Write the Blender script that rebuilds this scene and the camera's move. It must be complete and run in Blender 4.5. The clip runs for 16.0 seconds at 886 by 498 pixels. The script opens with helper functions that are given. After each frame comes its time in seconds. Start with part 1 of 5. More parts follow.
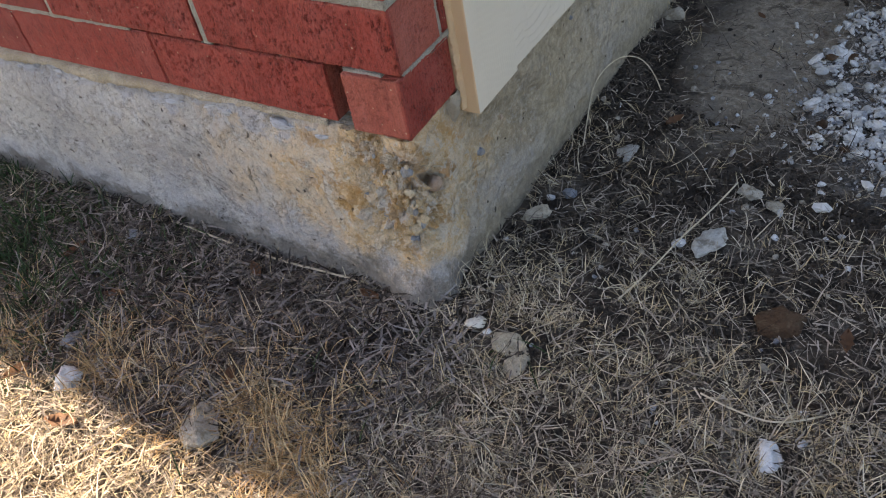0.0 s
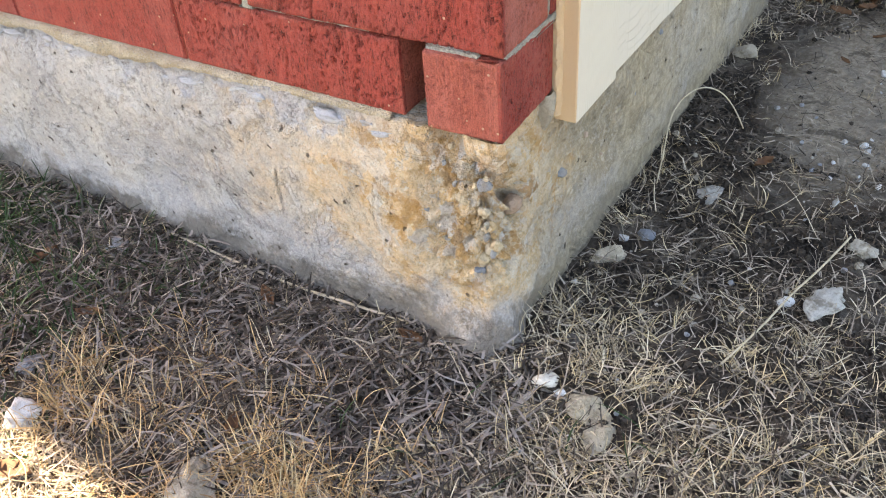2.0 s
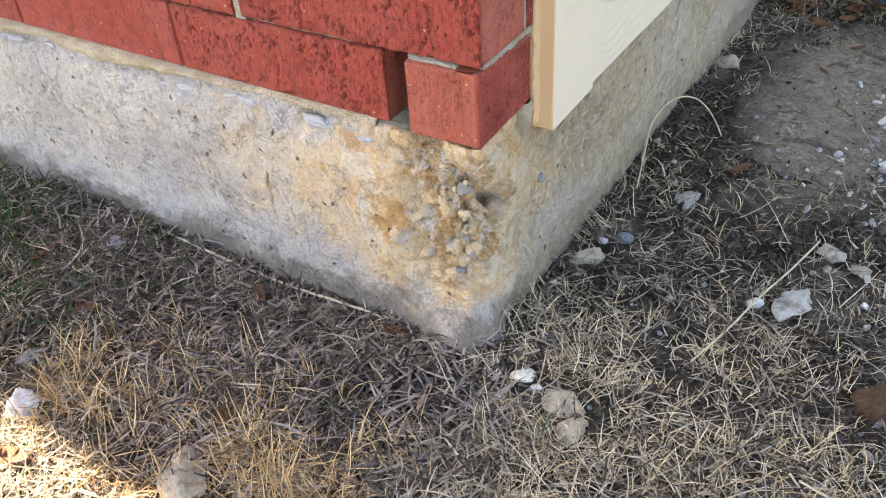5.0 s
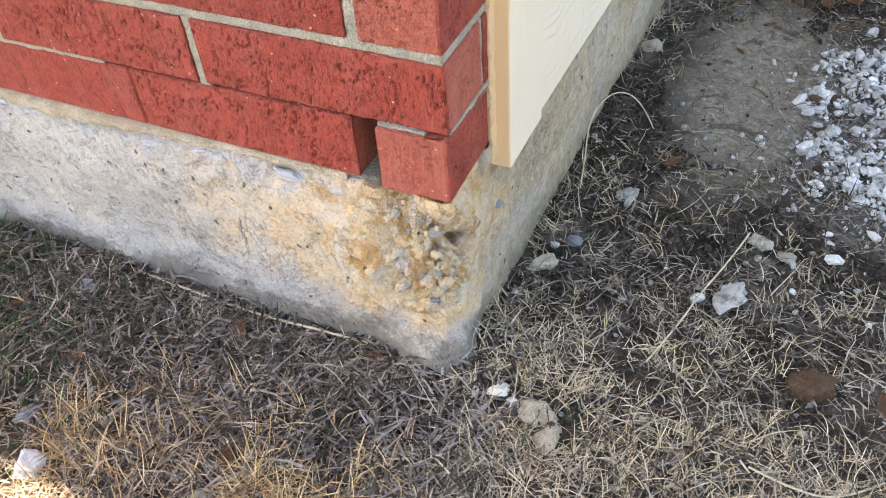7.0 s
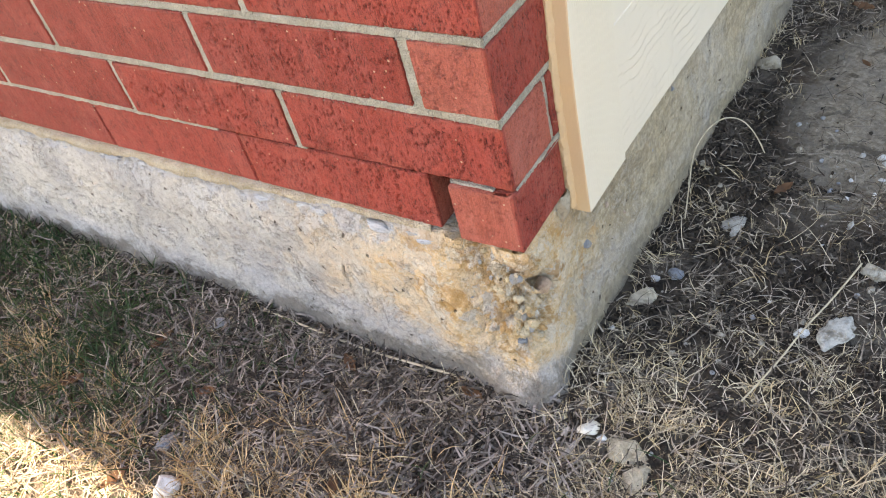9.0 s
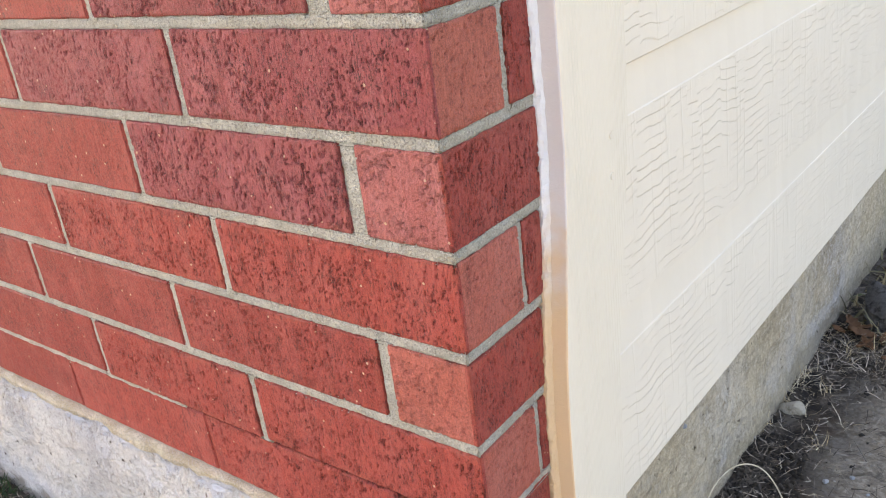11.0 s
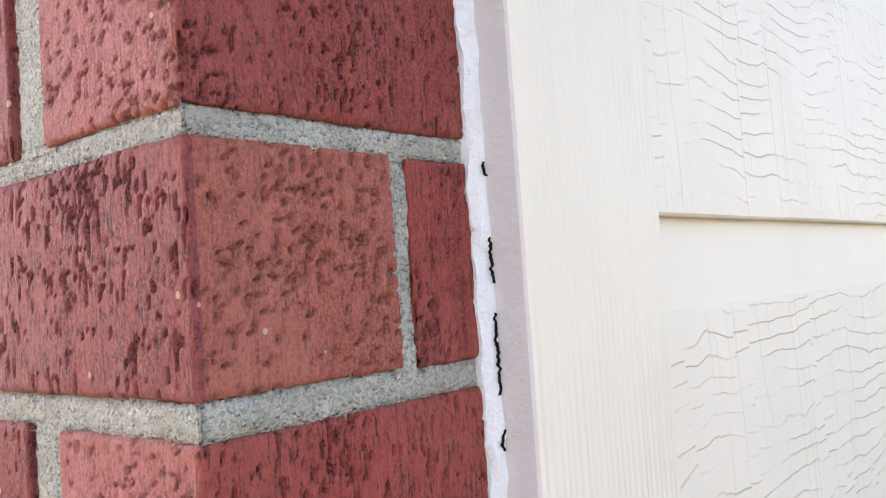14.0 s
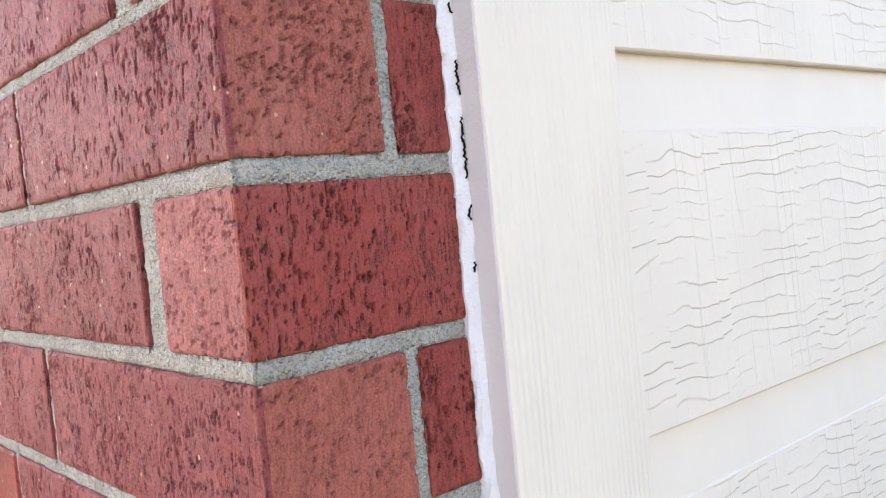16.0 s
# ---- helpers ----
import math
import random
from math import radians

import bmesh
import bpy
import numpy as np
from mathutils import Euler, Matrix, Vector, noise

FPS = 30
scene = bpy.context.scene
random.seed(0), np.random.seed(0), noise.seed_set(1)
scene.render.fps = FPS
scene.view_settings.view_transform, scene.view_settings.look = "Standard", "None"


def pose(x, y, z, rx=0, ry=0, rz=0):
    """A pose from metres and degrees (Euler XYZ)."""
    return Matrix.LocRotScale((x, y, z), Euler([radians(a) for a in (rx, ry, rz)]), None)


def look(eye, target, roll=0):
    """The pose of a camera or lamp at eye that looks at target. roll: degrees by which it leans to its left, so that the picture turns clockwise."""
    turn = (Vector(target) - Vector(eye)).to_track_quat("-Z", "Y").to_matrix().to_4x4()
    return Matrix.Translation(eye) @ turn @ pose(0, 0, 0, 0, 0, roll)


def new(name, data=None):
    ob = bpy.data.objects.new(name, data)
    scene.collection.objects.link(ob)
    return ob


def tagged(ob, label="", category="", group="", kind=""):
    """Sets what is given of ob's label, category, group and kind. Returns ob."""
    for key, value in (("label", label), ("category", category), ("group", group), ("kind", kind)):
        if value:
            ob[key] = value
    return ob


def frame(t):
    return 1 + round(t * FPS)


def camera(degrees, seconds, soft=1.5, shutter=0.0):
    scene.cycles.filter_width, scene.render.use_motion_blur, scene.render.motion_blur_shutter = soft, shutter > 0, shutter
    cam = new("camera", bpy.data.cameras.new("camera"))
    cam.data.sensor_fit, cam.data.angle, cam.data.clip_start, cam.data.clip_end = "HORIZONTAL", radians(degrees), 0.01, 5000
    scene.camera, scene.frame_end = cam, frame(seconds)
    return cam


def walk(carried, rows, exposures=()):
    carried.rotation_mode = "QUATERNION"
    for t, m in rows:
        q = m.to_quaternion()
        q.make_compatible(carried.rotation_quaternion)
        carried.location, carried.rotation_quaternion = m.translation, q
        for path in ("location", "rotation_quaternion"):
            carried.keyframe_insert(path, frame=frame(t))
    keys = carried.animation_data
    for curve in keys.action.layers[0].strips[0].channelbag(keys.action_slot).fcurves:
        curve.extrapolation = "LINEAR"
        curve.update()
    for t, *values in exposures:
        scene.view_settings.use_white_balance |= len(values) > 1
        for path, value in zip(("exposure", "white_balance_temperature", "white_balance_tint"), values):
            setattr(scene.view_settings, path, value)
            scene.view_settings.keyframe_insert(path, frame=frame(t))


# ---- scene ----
cam = camera(54.6, 16.0, 1.1)
PATH = [
    (0, (0.439, -0.541, 0.49), (-0.484, 0.612, -0.859), -12.4),
    (0.5, (0.281, -0.55, 0.415), (-0.408, 0.846, -0.841), -2.2),
    (1, (0.251, -0.539, 0.384), (-0.433, 0.862, -0.87), -1.3),
    (1.5, (0.247, -0.524, 0.373), (-0.543, 0.809, -0.892), -3.3),
    (2, (0.271, -0.502, 0.366), (-0.594, 0.784, -0.898), -4.8),
    (2.5, (0.298, -0.493, 0.358), (-0.592, 0.784, -0.899), -4.7),
    (3, (0.318, -0.495, 0.352), (-0.599, 0.775, -0.892), -4.6),
    (3.5, (0.331, -0.495, 0.353), (-0.595, 0.772, -0.886), -4.6),
    (5.8, (0.282, -0.582, 0.465), (-0.436, 0.764, -0.829), -3.6),
    (6, (0.275, -0.623, 0.515), (-0.362, 0.739, -0.804), -3.1),
    (6.5, (0.231, -0.604, 0.539), (-0.351, 0.805, -0.755), -2.7),
    (7, (0.256, -0.516, 0.507), (-0.408, 0.753, -0.889), -5.0),
    (7.5, (0.288, -0.495, 0.532), (-0.469, 0.704, -0.878), -5.1),
    (8, (0.316, -0.482, 0.542), (-0.485, 0.709, -0.851), -7.6),
    (8.5, (0.322, -0.479, 0.542), (-0.534, 0.664, -0.859), -9.7),
    (9, (0.335, -0.471, 0.553), (-0.673, 0.62, -0.786), -16.8),
    (9.5, (0.332, -0.452, 0.602), (-0.74, 0.576, -0.738), -16.0),
    (9.7, (0.35, -0.452, 0.649), (-0.746, 0.594, -0.656), -16.8),
    (11.8, (0.303, -0.263, 0.466), (-0.948, 1.237, 0.034), -3.2),
    (12, (0.306, -0.22, 0.474), (-1.05, 1.203, 0.099), -2.4),
    (12.5, (0.317, -0.162, 0.497), (-1.201, 1.112, 0.228), -2.3),
    (13, (0.277, -0.135, 0.533), (-1.191, 1.222, 0.512), -0.3),
    (13.5, (0.207, -0.114, 0.573), (-1.116, 1.381, 0.692), -1.5),
    (14, (0.183, -0.12, 0.557), (-1.11, 1.404, 0.645), -3.9),
    (14.5, (0.195, -0.146, 0.547), (-1.116, 1.363, 0.584), -4.1),
    (15, (0.229, -0.156, 0.532), (-1.152, 1.29, 0.54), -4.3),
    (15.5, (0.267, -0.162, 0.519), (-1.185, 1.212, 0.49), -4.7),
    (16, (0.289, -0.156, 0.505), (-1.205, 1.17, 0.419), -5.6),
]
EXPOSURES = [(0.0, 2.02, 7500, 19), (0.4, 2.79, 8000, 18), (1.2, 3.12, 8200, 18), (3.5, 3.12, 8200, 18), (6.0, 3.1, 8100, 18), (6.5, 3.25, 8100, 18), (7.5, 3.22, 8200, 18), (9.7, 3.12, 8400, 18), (11.8, 3.22, 7650, 24), (13.0, 3.14, 7500, 24), (14.0, 3.14, 7350, 24), (14.5, 3.24, 7250, 24), (16.0, 3.22, 7250, 24)]
walk(cam, [(t, look(eye, target, roll)) for t, eye, target, roll in PATH], EXPOSURES)

# ---------------------------------------------------------------- light
world = bpy.data.worlds.new("sky_world")
world.use_nodes = True
scene.world = world
wn = world.node_tree.nodes
sky = wn.new("ShaderNodeTexSky")
sky.sky_type = "NISHITA"
sky.sun_disc = False
sky.sun_elevation = radians(42)
sky.sun_rotation = radians(262)
wn["Background"].inputs[1].default_value = 0.08
world.node_tree.links.new(sky.outputs[0], wn["Background"].inputs[0])

sun = new("sun", bpy.data.lights.new("sun", "SUN"))
sun.data.energy, sun.data.angle, sun.data.color = 5.0, radians(0.53), (1.0, 0.9, 0.74)
AZ, EL = radians(8), radians(42)
sun.matrix_world = look((-8 * math.cos(AZ) * math.cos(EL), -8 * math.sin(AZ) * math.cos(EL), 8 * math.sin(EL)), (0, 0, 0))


# ---------------------------------------------------------------- materials
def material(name, rough=0.8, metal=0.0, spec=0.3):
    m = bpy.data.materials.new(name)
    m.use_nodes = True
    b = m.node_tree.nodes["Principled BSDF"]
    b.inputs["Roughness"].default_value = rough
    b.inputs["Metallic"].default_value = metal
    b.inputs["Specular IOR Level"].default_value = spec
    return m


class Net:
    """Short forms for the nodes of one material."""

    def __init__(self, m):
        self.t = m.node_tree
        self.bsdf = self.t.nodes["Principled BSDF"]

    def node(self, kind, **values):
        n = self.t.nodes.new(kind)
        for k, v in values.items():
            n.inputs[k].default_value = v
        return n

    def link(self, a, b):
        self.t.links.new(a, b)

    def place(self, scale=(1, 1, 1), shift=None):
        g = self.node("ShaderNodeNewGeometry")
        out = g.outputs["Position"]
        if shift is not None:
            s = self.t.nodes.new("ShaderNodeVectorMath")
            self.link(out, s.inputs[0])
            self.link(shift, s.inputs[1])
            out = s.outputs[0]
        mul = self.t.nodes.new("ShaderNodeVectorMath")
        mul.operation = "MULTIPLY"
        self.link(out, mul.inputs[0])
        mul.inputs[1].default_value = scale
        return mul.outputs[0]

    def axis(self, k):
        g = self.node("ShaderNodeNewGeometry")
        s = self.node("ShaderNodeSeparateXYZ")
        self.link(g.outputs["Position"], s.inputs[0])
        return s.outputs[k]

    def noise(self, vec, scale, detail=4.0, rough=0.6, dist=0.0):
        n = self.node("ShaderNodeTexNoise", Scale=scale, Detail=detail, Roughness=rough, Distortion=dist)
        self.link(vec, n.inputs["Vector"])
        return n.outputs[0]

    def cells(self, vec, scale, feature="F1", rand=1.0):
        n = self.node("ShaderNodeTexVoronoi", Scale=scale, Randomness=rand)
        n.feature = feature
        self.link(vec, n.inputs["Vector"])
        return n

    def ramp(self, fac, *stops):
        n = self.t.nodes.new("ShaderNodeValToRGB")
        self.link(fac, n.inputs[0])
        e = n.color_ramp.elements
        while len(e) < len(stops):
            e.new(0.5)
        for el, (p, c) in zip(e, stops):
            el.position = p
            el.color = (c, c, c, 1) if isinstance(c, (int, float)) else (*c, 1)
        return n.outputs[0]

    def span(self, fac, a, b, lo=0.0, hi=1.0):
        n = self.node("ShaderNodeMapRange")
        n.interpolation_type = "SMOOTHSTEP"
        self.link(fac, n.inputs[0])
        for i, v in enumerate((a, b, lo, hi)):
            n.inputs[i + 1].default_value = v
        return n.outputs[0]

    def mix(self, fac, a, b, how="MIX"):
        n = self.t.nodes.new("ShaderNodeMix")
        n.data_type, n.blend_type = "RGBA", how
        for k, v in ((0, fac), (6, a), (7, b)):
            if isinstance(v, (int, float)):
                n.inputs[k].default_value = v
            elif isinstance(v, tuple):
                n.inputs[k].default_value = (*v, 1)
            else:
                self.link(v, n.inputs[k])
        return n.outputs[2]

    def math(self, how, a, b=0.0):
        n = self.t.nodes.new("ShaderNodeMath")
        n.operation = how
        for k, v in ((0, a), (1, b)):
            if isinstance(v, (int, float)):
                n.inputs[k].default_value = v
            else:
                self.link(v, n.inputs[k])
        return n.outputs[0]

    def bump(self, height, metres, strength=1.0, under=None):
        n = self.node("ShaderNodeBump", Strength=strength, Distance=metres)
        self.link(height, n.inputs["Height"])
        if under is not None:
            self.link(under, n.inputs["Normal"])
        return n.outputs[0]

    def finish(self, colour, normal=None, rough=None):
        self.link(colour, self.bsdf.inputs["Base Color"])
        if normal is not None:
            self.link(normal, self.bsdf.inputs["Normal"])
        if rough is not None:
            self.link(rough, self.bsdf.inputs["Roughness"])

    def random(self):
        return self.node("ShaderNodeObjectInfo").outputs["Random"]

    def island(self):
        return self.node("ShaderNodeNewGeometry").outputs["Random Per Island"]


def brick_material(name, low, high, pale, end):
    m = material(name, 0.58, spec=0.4)
    n = Net(m)
    r = n.random()
    shift = n.math("MULTIPLY", r, 7.3)
    p = n.place((1, 1, 1), shift)
    tone = n.mix(n.ramp(r, (0.0, 0.0), (1.0, 1.0)), low, high)
    cloud = n.noise(n.place((1, 1, 0.45), shift), 26, 3, 0.55)
    tone = n.mix(n.span(cloud, 0.42, 0.72, 0, 0.7), tone, pale)
    streak = n.noise(n.place((1, 1, 0.06), shift), 190, 3, 0.65)
    tone = n.mix(n.span(streak, 0.56, 0.74, 0, 0.55), tone, pale)
    dark = n.noise(n.place((1, 1, 0.12), shift), 75, 2, 0.5)
    tone = n.mix(n.span(dark, 0.58, 0.74, 0, 0.5), tone, tuple(c * 0.5 for c in low))
    # drag slots and pits: long upright slots on the faces, rounder pits on the cut ends
    slot = n.noise(n.place((1, 1, 0.2) if not end else (1, 1, 0.3), shift), 760, 2.0, 0.5, 0.6)
    small = n.noise(n.place((1, 1, 0.45), shift), 1250, 2.0, 0.6, 0.6)
    area = n.math("MULTIPLY", n.math("SUBTRACT", n.noise(p, 48, 2, 0.5), 0.5), 0.3)
    hole = n.math("MAXIMUM", n.span(n.math("ADD", slot, area), 0.596, 0.622), n.span(n.math("ADD", small, area), 0.63, 0.655, 0, 0.85))
    # shade inside slots and pits, put into the colour
    tone = n.mix(n.math("MULTIPLY", hole, 0.82 if not end else 0.35), tone, (0.03, 0.009, 0.009))
    # fine upright drag scratches
    rake = n.noise(n.place((1, 1, 0.025), shift), 620, 3, 0.6)
    tone = n.mix(n.span(rake, 0.57, 0.68, 0, 0.5), tone, tuple(c * 0.45 for c in low))
    tone = n.mix(n.span(rake, 0.42, 0.3, 0, 0.4), tone, tuple(min(1, c * 1.2) for c in pale))
    clay = n.node("ShaderNodeAttribute")
    clay.attribute_name = "clay"
    tone = n.mix(n.math("MULTIPLY", clay.outputs["Fac"], 0.35), tone, (0.44, 0.115, 0.06))
    # darkens the modelled pits: their inner shade painted by attribute
    own = n.node("ShaderNodeAttribute")
    own.attribute_name = "pit"
    tone = n.mix(n.math("MULTIPLY", own.outputs["Fac"], 0.8), tone, (0.045, 0.012, 0.011))
    tooth = n.noise(n.place((1, 1, 0.6), shift), 330, 6, 0.8)
    tone = n.mix(n.span(tooth, 0.5, 0.64, 0, 0.42), tone, tuple(c * 0.45 for c in low))
    tone = n.mix(n.span(tooth, 0.49, 0.36, 0, 0.4), tone, tuple(min(1, c * 1.15) for c in pale))
    grain = n.noise(p, 900, 3, 0.7)
    tone = n.mix(n.span(grain, 0.42, 0.62, 0, 0.55), tone, tuple(c * 1.5 for c in high))
    # stray sand grains
    sand = n.cells(p, 150)
    speck = n.math("LESS_THAN", sand.outputs["Distance"], 0.17)
    sc = n.node("ShaderNodeSeparateColor")
    n.link(sand.outputs["Color"], sc.inputs[0])
    few = n.math("GREATER_THAN", sc.outputs[0], 0.92)
    tone = n.mix(n.math("MULTIPLY", speck, few), tone, (0.68, 0.43, 0.29))
    height = n.math("ADD", n.math("MULTIPLY", hole, -1.0), n.math("MULTIPLY", grain, 0.22))
    height = n.math("ADD", height, n.math("ADD", n.math("MULTIPLY", streak, 0.5), n.math("MULTIPLY", tooth, 1.3)))
    height = n.math("ADD", height, n.math("MULTIPLY", rake, -0.55))
    height = n.math("ADD", height, n.math("MULTIPLY", n.math("MULTIPLY", speck, few), 0.8))
    n.finish(tone, n.bump(height, 0.0024, 1.0))
    return m


M_FACE = brick_material("brick_face", (0.26, 0.036, 0.027), (0.41, 0.064, 0.045), (0.44, 0.11, 0.09), False)
# brick copies tinted by light: sky blue for fronts, warmer for the return
M_SKYLIT_FACE = brick_material("skylit_brick_face", (0.255, 0.043, 0.039), (0.35, 0.072, 0.07), (0.42, 0.128, 0.128), False)
M_WARMLIT_END = brick_material("warmlit_brick_end", (0.42, 0.1, 0.065), (0.5, 0.135, 0.09), (0.55, 0.185, 0.135), True)
M_SKYLIT_END = brick_material("skylit_brick_end", (0.39, 0.092, 0.076), (0.47, 0.14, 0.12), (0.53, 0.2, 0.18), True)
M_END = brick_material("brick_end", (0.4, 0.085, 0.056), (0.49, 0.128, 0.09), (0.55, 0.185, 0.145), True)


def mortar_material(name, low, high):
    m = material(name, 0.75, spec=0.5)
    n = Net(m)
    p = n.place()
    tone = n.mix(n.span(n.noise(p, 40, 4), 0.35, 0.65), low, high)
    grain = n.noise(p, 650, 3, 0.75)
    tone = n.mix(n.span(grain, 0.46, 0.64, 0.0, 0.6), tone, tuple(c * 0.5 for c in low))
    sand = n.cells(p, 520)
    sp = n.node("ShaderNodeSeparateColor")
    n.link(sand.outputs["Color"], sp.inputs[0])
    one = n.mix(sp.outputs[0], (0.36, 0.34, 0.32), (0.86, 0.84, 0.8))
    tone = n.mix(n.span(sand.outputs["Distance"], 0.42, 0.25, 0, 0.5), tone, one)
    grain = n.math("ADD", grain, n.span(sand.outputs["Distance"], 0.5, 0.1, 0, 0.5))
    h = n.math("ADD", grain, n.math("MULTIPLY", n.noise(p, 130, 3), 0.8))
    n.finish(tone, n.bump(h, 0.0035, 1.0))
    return m


M_MORTAR = mortar_material("grey_mortar", (0.45, 0.43, 0.345), (0.6, 0.575, 0.48))
M_TAN = mortar_material("tan_mortar", (0.56, 0.46, 0.3), (0.74, 0.65, 0.48))


def concrete_material():
    m = material("stained_concrete", 0.92, spec=0.2)
    n = Net(m)
    p = n.place()
    x, y, z = n.axis(0), n.axis(1), n.axis(2)
    big = n.noise(p, 5.5, 5, 0.6, 0.4)
    mid = n.noise(p, 24, 5, 0.65)
    fine = n.noise(p, 160, 5, 0.7)
    tone = n.mix(n.span(big, 0.36, 0.66), (0.48, 0.47, 0.46), (0.73, 0.7, 0.64))
    tone = n.mix(n.span(mid, 0.5, 0.7, 0, 0.75), tone, (0.68, 0.66, 0.6))
    tone = n.mix(n.span(n.noise(p, 38, 5, 0.7, 0.5), 0.54, 0.7, 0, 0.45), tone, (0.26, 0.225, 0.19))
    # rust and clay stain that spreads from the broken corner
    reach = n.math("ADD", n.math("ADD", n.math("ABSOLUTE", n.math("ADD", x, 0.03)), n.math("MULTIPLY", n.math("ABSOLUTE", y), 0.95)),
                   n.math("MULTIPLY", n.math("SUBTRACT", mid, 0.5), 0.5))
    stain = n.span(reach, 0.36, 0.03)
    tone = n.mix(n.math("MULTIPLY", stain, 0.9), tone, (0.86, 0.62, 0.35))
    rust = n.math("MULTIPLY", n.span(reach, 0.2, 0.03), n.span(n.noise(p, 42, 5, 0.7), 0.47, 0.62))
    tone = n.mix(n.math("MULTIPLY", rust, 0.5), tone, (0.52, 0.28, 0.09))
    # brown dirt on the side away from the lawn
    keep = n.span(reach, 0.1, 0.4, 0.35, 1.0)
    side = n.math("MULTIPLY", n.span(y, 0.0, 0.16), n.span(n.noise(n.place((1, 1, 0.5)), 11, 4, 0.65), 0.3, 0.62))
    tone = n.mix(n.math("MULTIPLY", side, 0.85), tone, (0.3, 0.24, 0.165))
    # crisp scaled patches and dark scuffs
    flake = n.noise(p, 17, 8, 0.72, 0.8)
    tone = n.mix(n.span(flake, 0.55, 0.58, 0, 0.4), tone, (0.66, 0.67, 0.68))
    tone = n.mix(n.span(flake, 0.42, 0.39, 0, 0.32), tone, (0.34, 0.28, 0.22))
    # bluish bare cement along the upper edge
    rim = n.math("ADD", z, n.math("MULTIPLY", n.math("SUBTRACT", n.noise(p, 22, 5, 0.65), 0.5), 0.12))
    rim = n.math("MULTIPLY", n.span(rim, -0.026, -0.016), n.span(x, -0.07, -0.16))
    tone = n.mix(n.math("MULTIPLY", rim, 0.7), tone, (0.52, 0.54, 0.59))
    # pale cement smears
    smear = n.noise(n.place((0.6, 0.6, 1.6)), 16, 4, 0.6, 0.8)
    tone = n.mix(n.span(smear, 0.58, 0.68, 0, 0.6), tone, (0.68, 0.64, 0.57))
    tone = n.mix(n.math("MULTIPLY", keep, n.span(fine, 0.55, 0.66, 0, 0.32)), tone, (0.2, 0.155, 0.11))
    # crushed stone showing in the broken corner
    near = n.math("MULTIPLY", n.span(reach, 0.16, 0.06), n.span(n.math("ABSOLUTE", n.math("ADD", z, 0.085)), 0.1, 0.05))
    bent = n.t.nodes.new("ShaderNodeVectorMath")
    n.link(p, bent.inputs[0])
    wave = n.node("ShaderNodeTexNoise", Scale=70.0, Detail=3.0)
    n.link(p, wave.inputs["Vector"])
    soft = n.t.nodes.new("ShaderNodeVectorMath")
    soft.operation = "SCALE"
    soft.inputs["Scale"].default_value = 0.016
    n.link(wave.outputs["Color"], soft.inputs[0])
    n.link(soft.outputs[0], bent.inputs[1])
    lump = n.cells(bent.outputs[0], 70)
    lc = n.node("ShaderNodeSeparateColor")
    n.link(lump.outputs["Color"], lc.inputs[0])
    pick = n.ramp(lc.outputs[0], (0.0, (0.82, 0.66, 0.43)), (0.3, (0.74, 0.52, 0.28)), (0.5, (0.84, 0.78, 0.66)), (0.7, (0.55, 0.59, 0.64)), (0.8, (0.82, 0.66, 0.44)), (1.0, (0.62, 0.38, 0.15)))
    tone = n.mix(n.math("MULTIPLY", near, 0.55), tone, pick)
    crumb = n.noise(p, 85, 5, 0.75)
    tone = n.mix(n.math("MULTIPLY", near, n.span(crumb, 0.57, 0.66, 0, 0.4)), tone, (0.3, 0.17, 0.06))
    speckle = n.noise(p, 95, 6, 0.75)
    tone = n.mix(n.math("MULTIPLY", keep, n.span(speckle, 0.55, 0.64, 0, 0.5)), tone, (0.22, 0.18, 0.135))
    tone = n.mix(n.span(speckle, 0.46, 0.36, 0, 0.6), tone, (0.76, 0.73, 0.66))
    grit = n.noise(p, 430, 5, 0.75)
    tone = n.mix(n.span(grit, 0.54, 0.64, 0, 0.42), tone, (0.3, 0.24, 0.17))
    tone = n.mix(n.span(grit, 0.46, 0.37, 0, 0.45), tone, (0.8, 0.785, 0.75))
    # blue-grey band near the soil, ragged above: damp cement with sky light painted in
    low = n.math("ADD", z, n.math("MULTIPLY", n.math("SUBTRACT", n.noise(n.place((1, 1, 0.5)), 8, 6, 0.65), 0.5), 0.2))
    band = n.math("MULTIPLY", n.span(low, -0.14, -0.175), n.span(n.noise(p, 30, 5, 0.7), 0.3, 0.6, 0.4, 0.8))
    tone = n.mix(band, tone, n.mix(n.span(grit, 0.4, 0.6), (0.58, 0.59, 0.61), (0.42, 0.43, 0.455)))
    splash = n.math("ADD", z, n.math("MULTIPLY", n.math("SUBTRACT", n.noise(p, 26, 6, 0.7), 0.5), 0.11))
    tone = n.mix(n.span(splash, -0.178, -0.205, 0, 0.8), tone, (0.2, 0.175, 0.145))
    # mottled tan tone over the side face
    side_tan = n.math("MULTIPLY", n.span(y, 0.02, 0.12), n.span(n.noise(n.place((1, 1, 0.6)), 6, 4, 0.6), 0.25, 0.6, 0.25, 0.75))
    tone = n.mix(side_tan, tone, n.mix(n.span(speckle, 0.4, 0.6), (0.62, 0.52, 0.35), (0.45, 0.37, 0.25)))
    clay = n.math("MULTIPLY", near, n.span(n.noise(p, 34, 5, 0.7), 0.5, 0.58, 0, 0.7))
    tone = n.mix(clay, tone, (0.55, 0.3, 0.1))
    pit = n.cells(bent.outputs[0], 66)
    hole = n.span(pit.outputs["Distance"], 0.17, 0.1)
    sc = n.node("ShaderNodeSeparateColor")
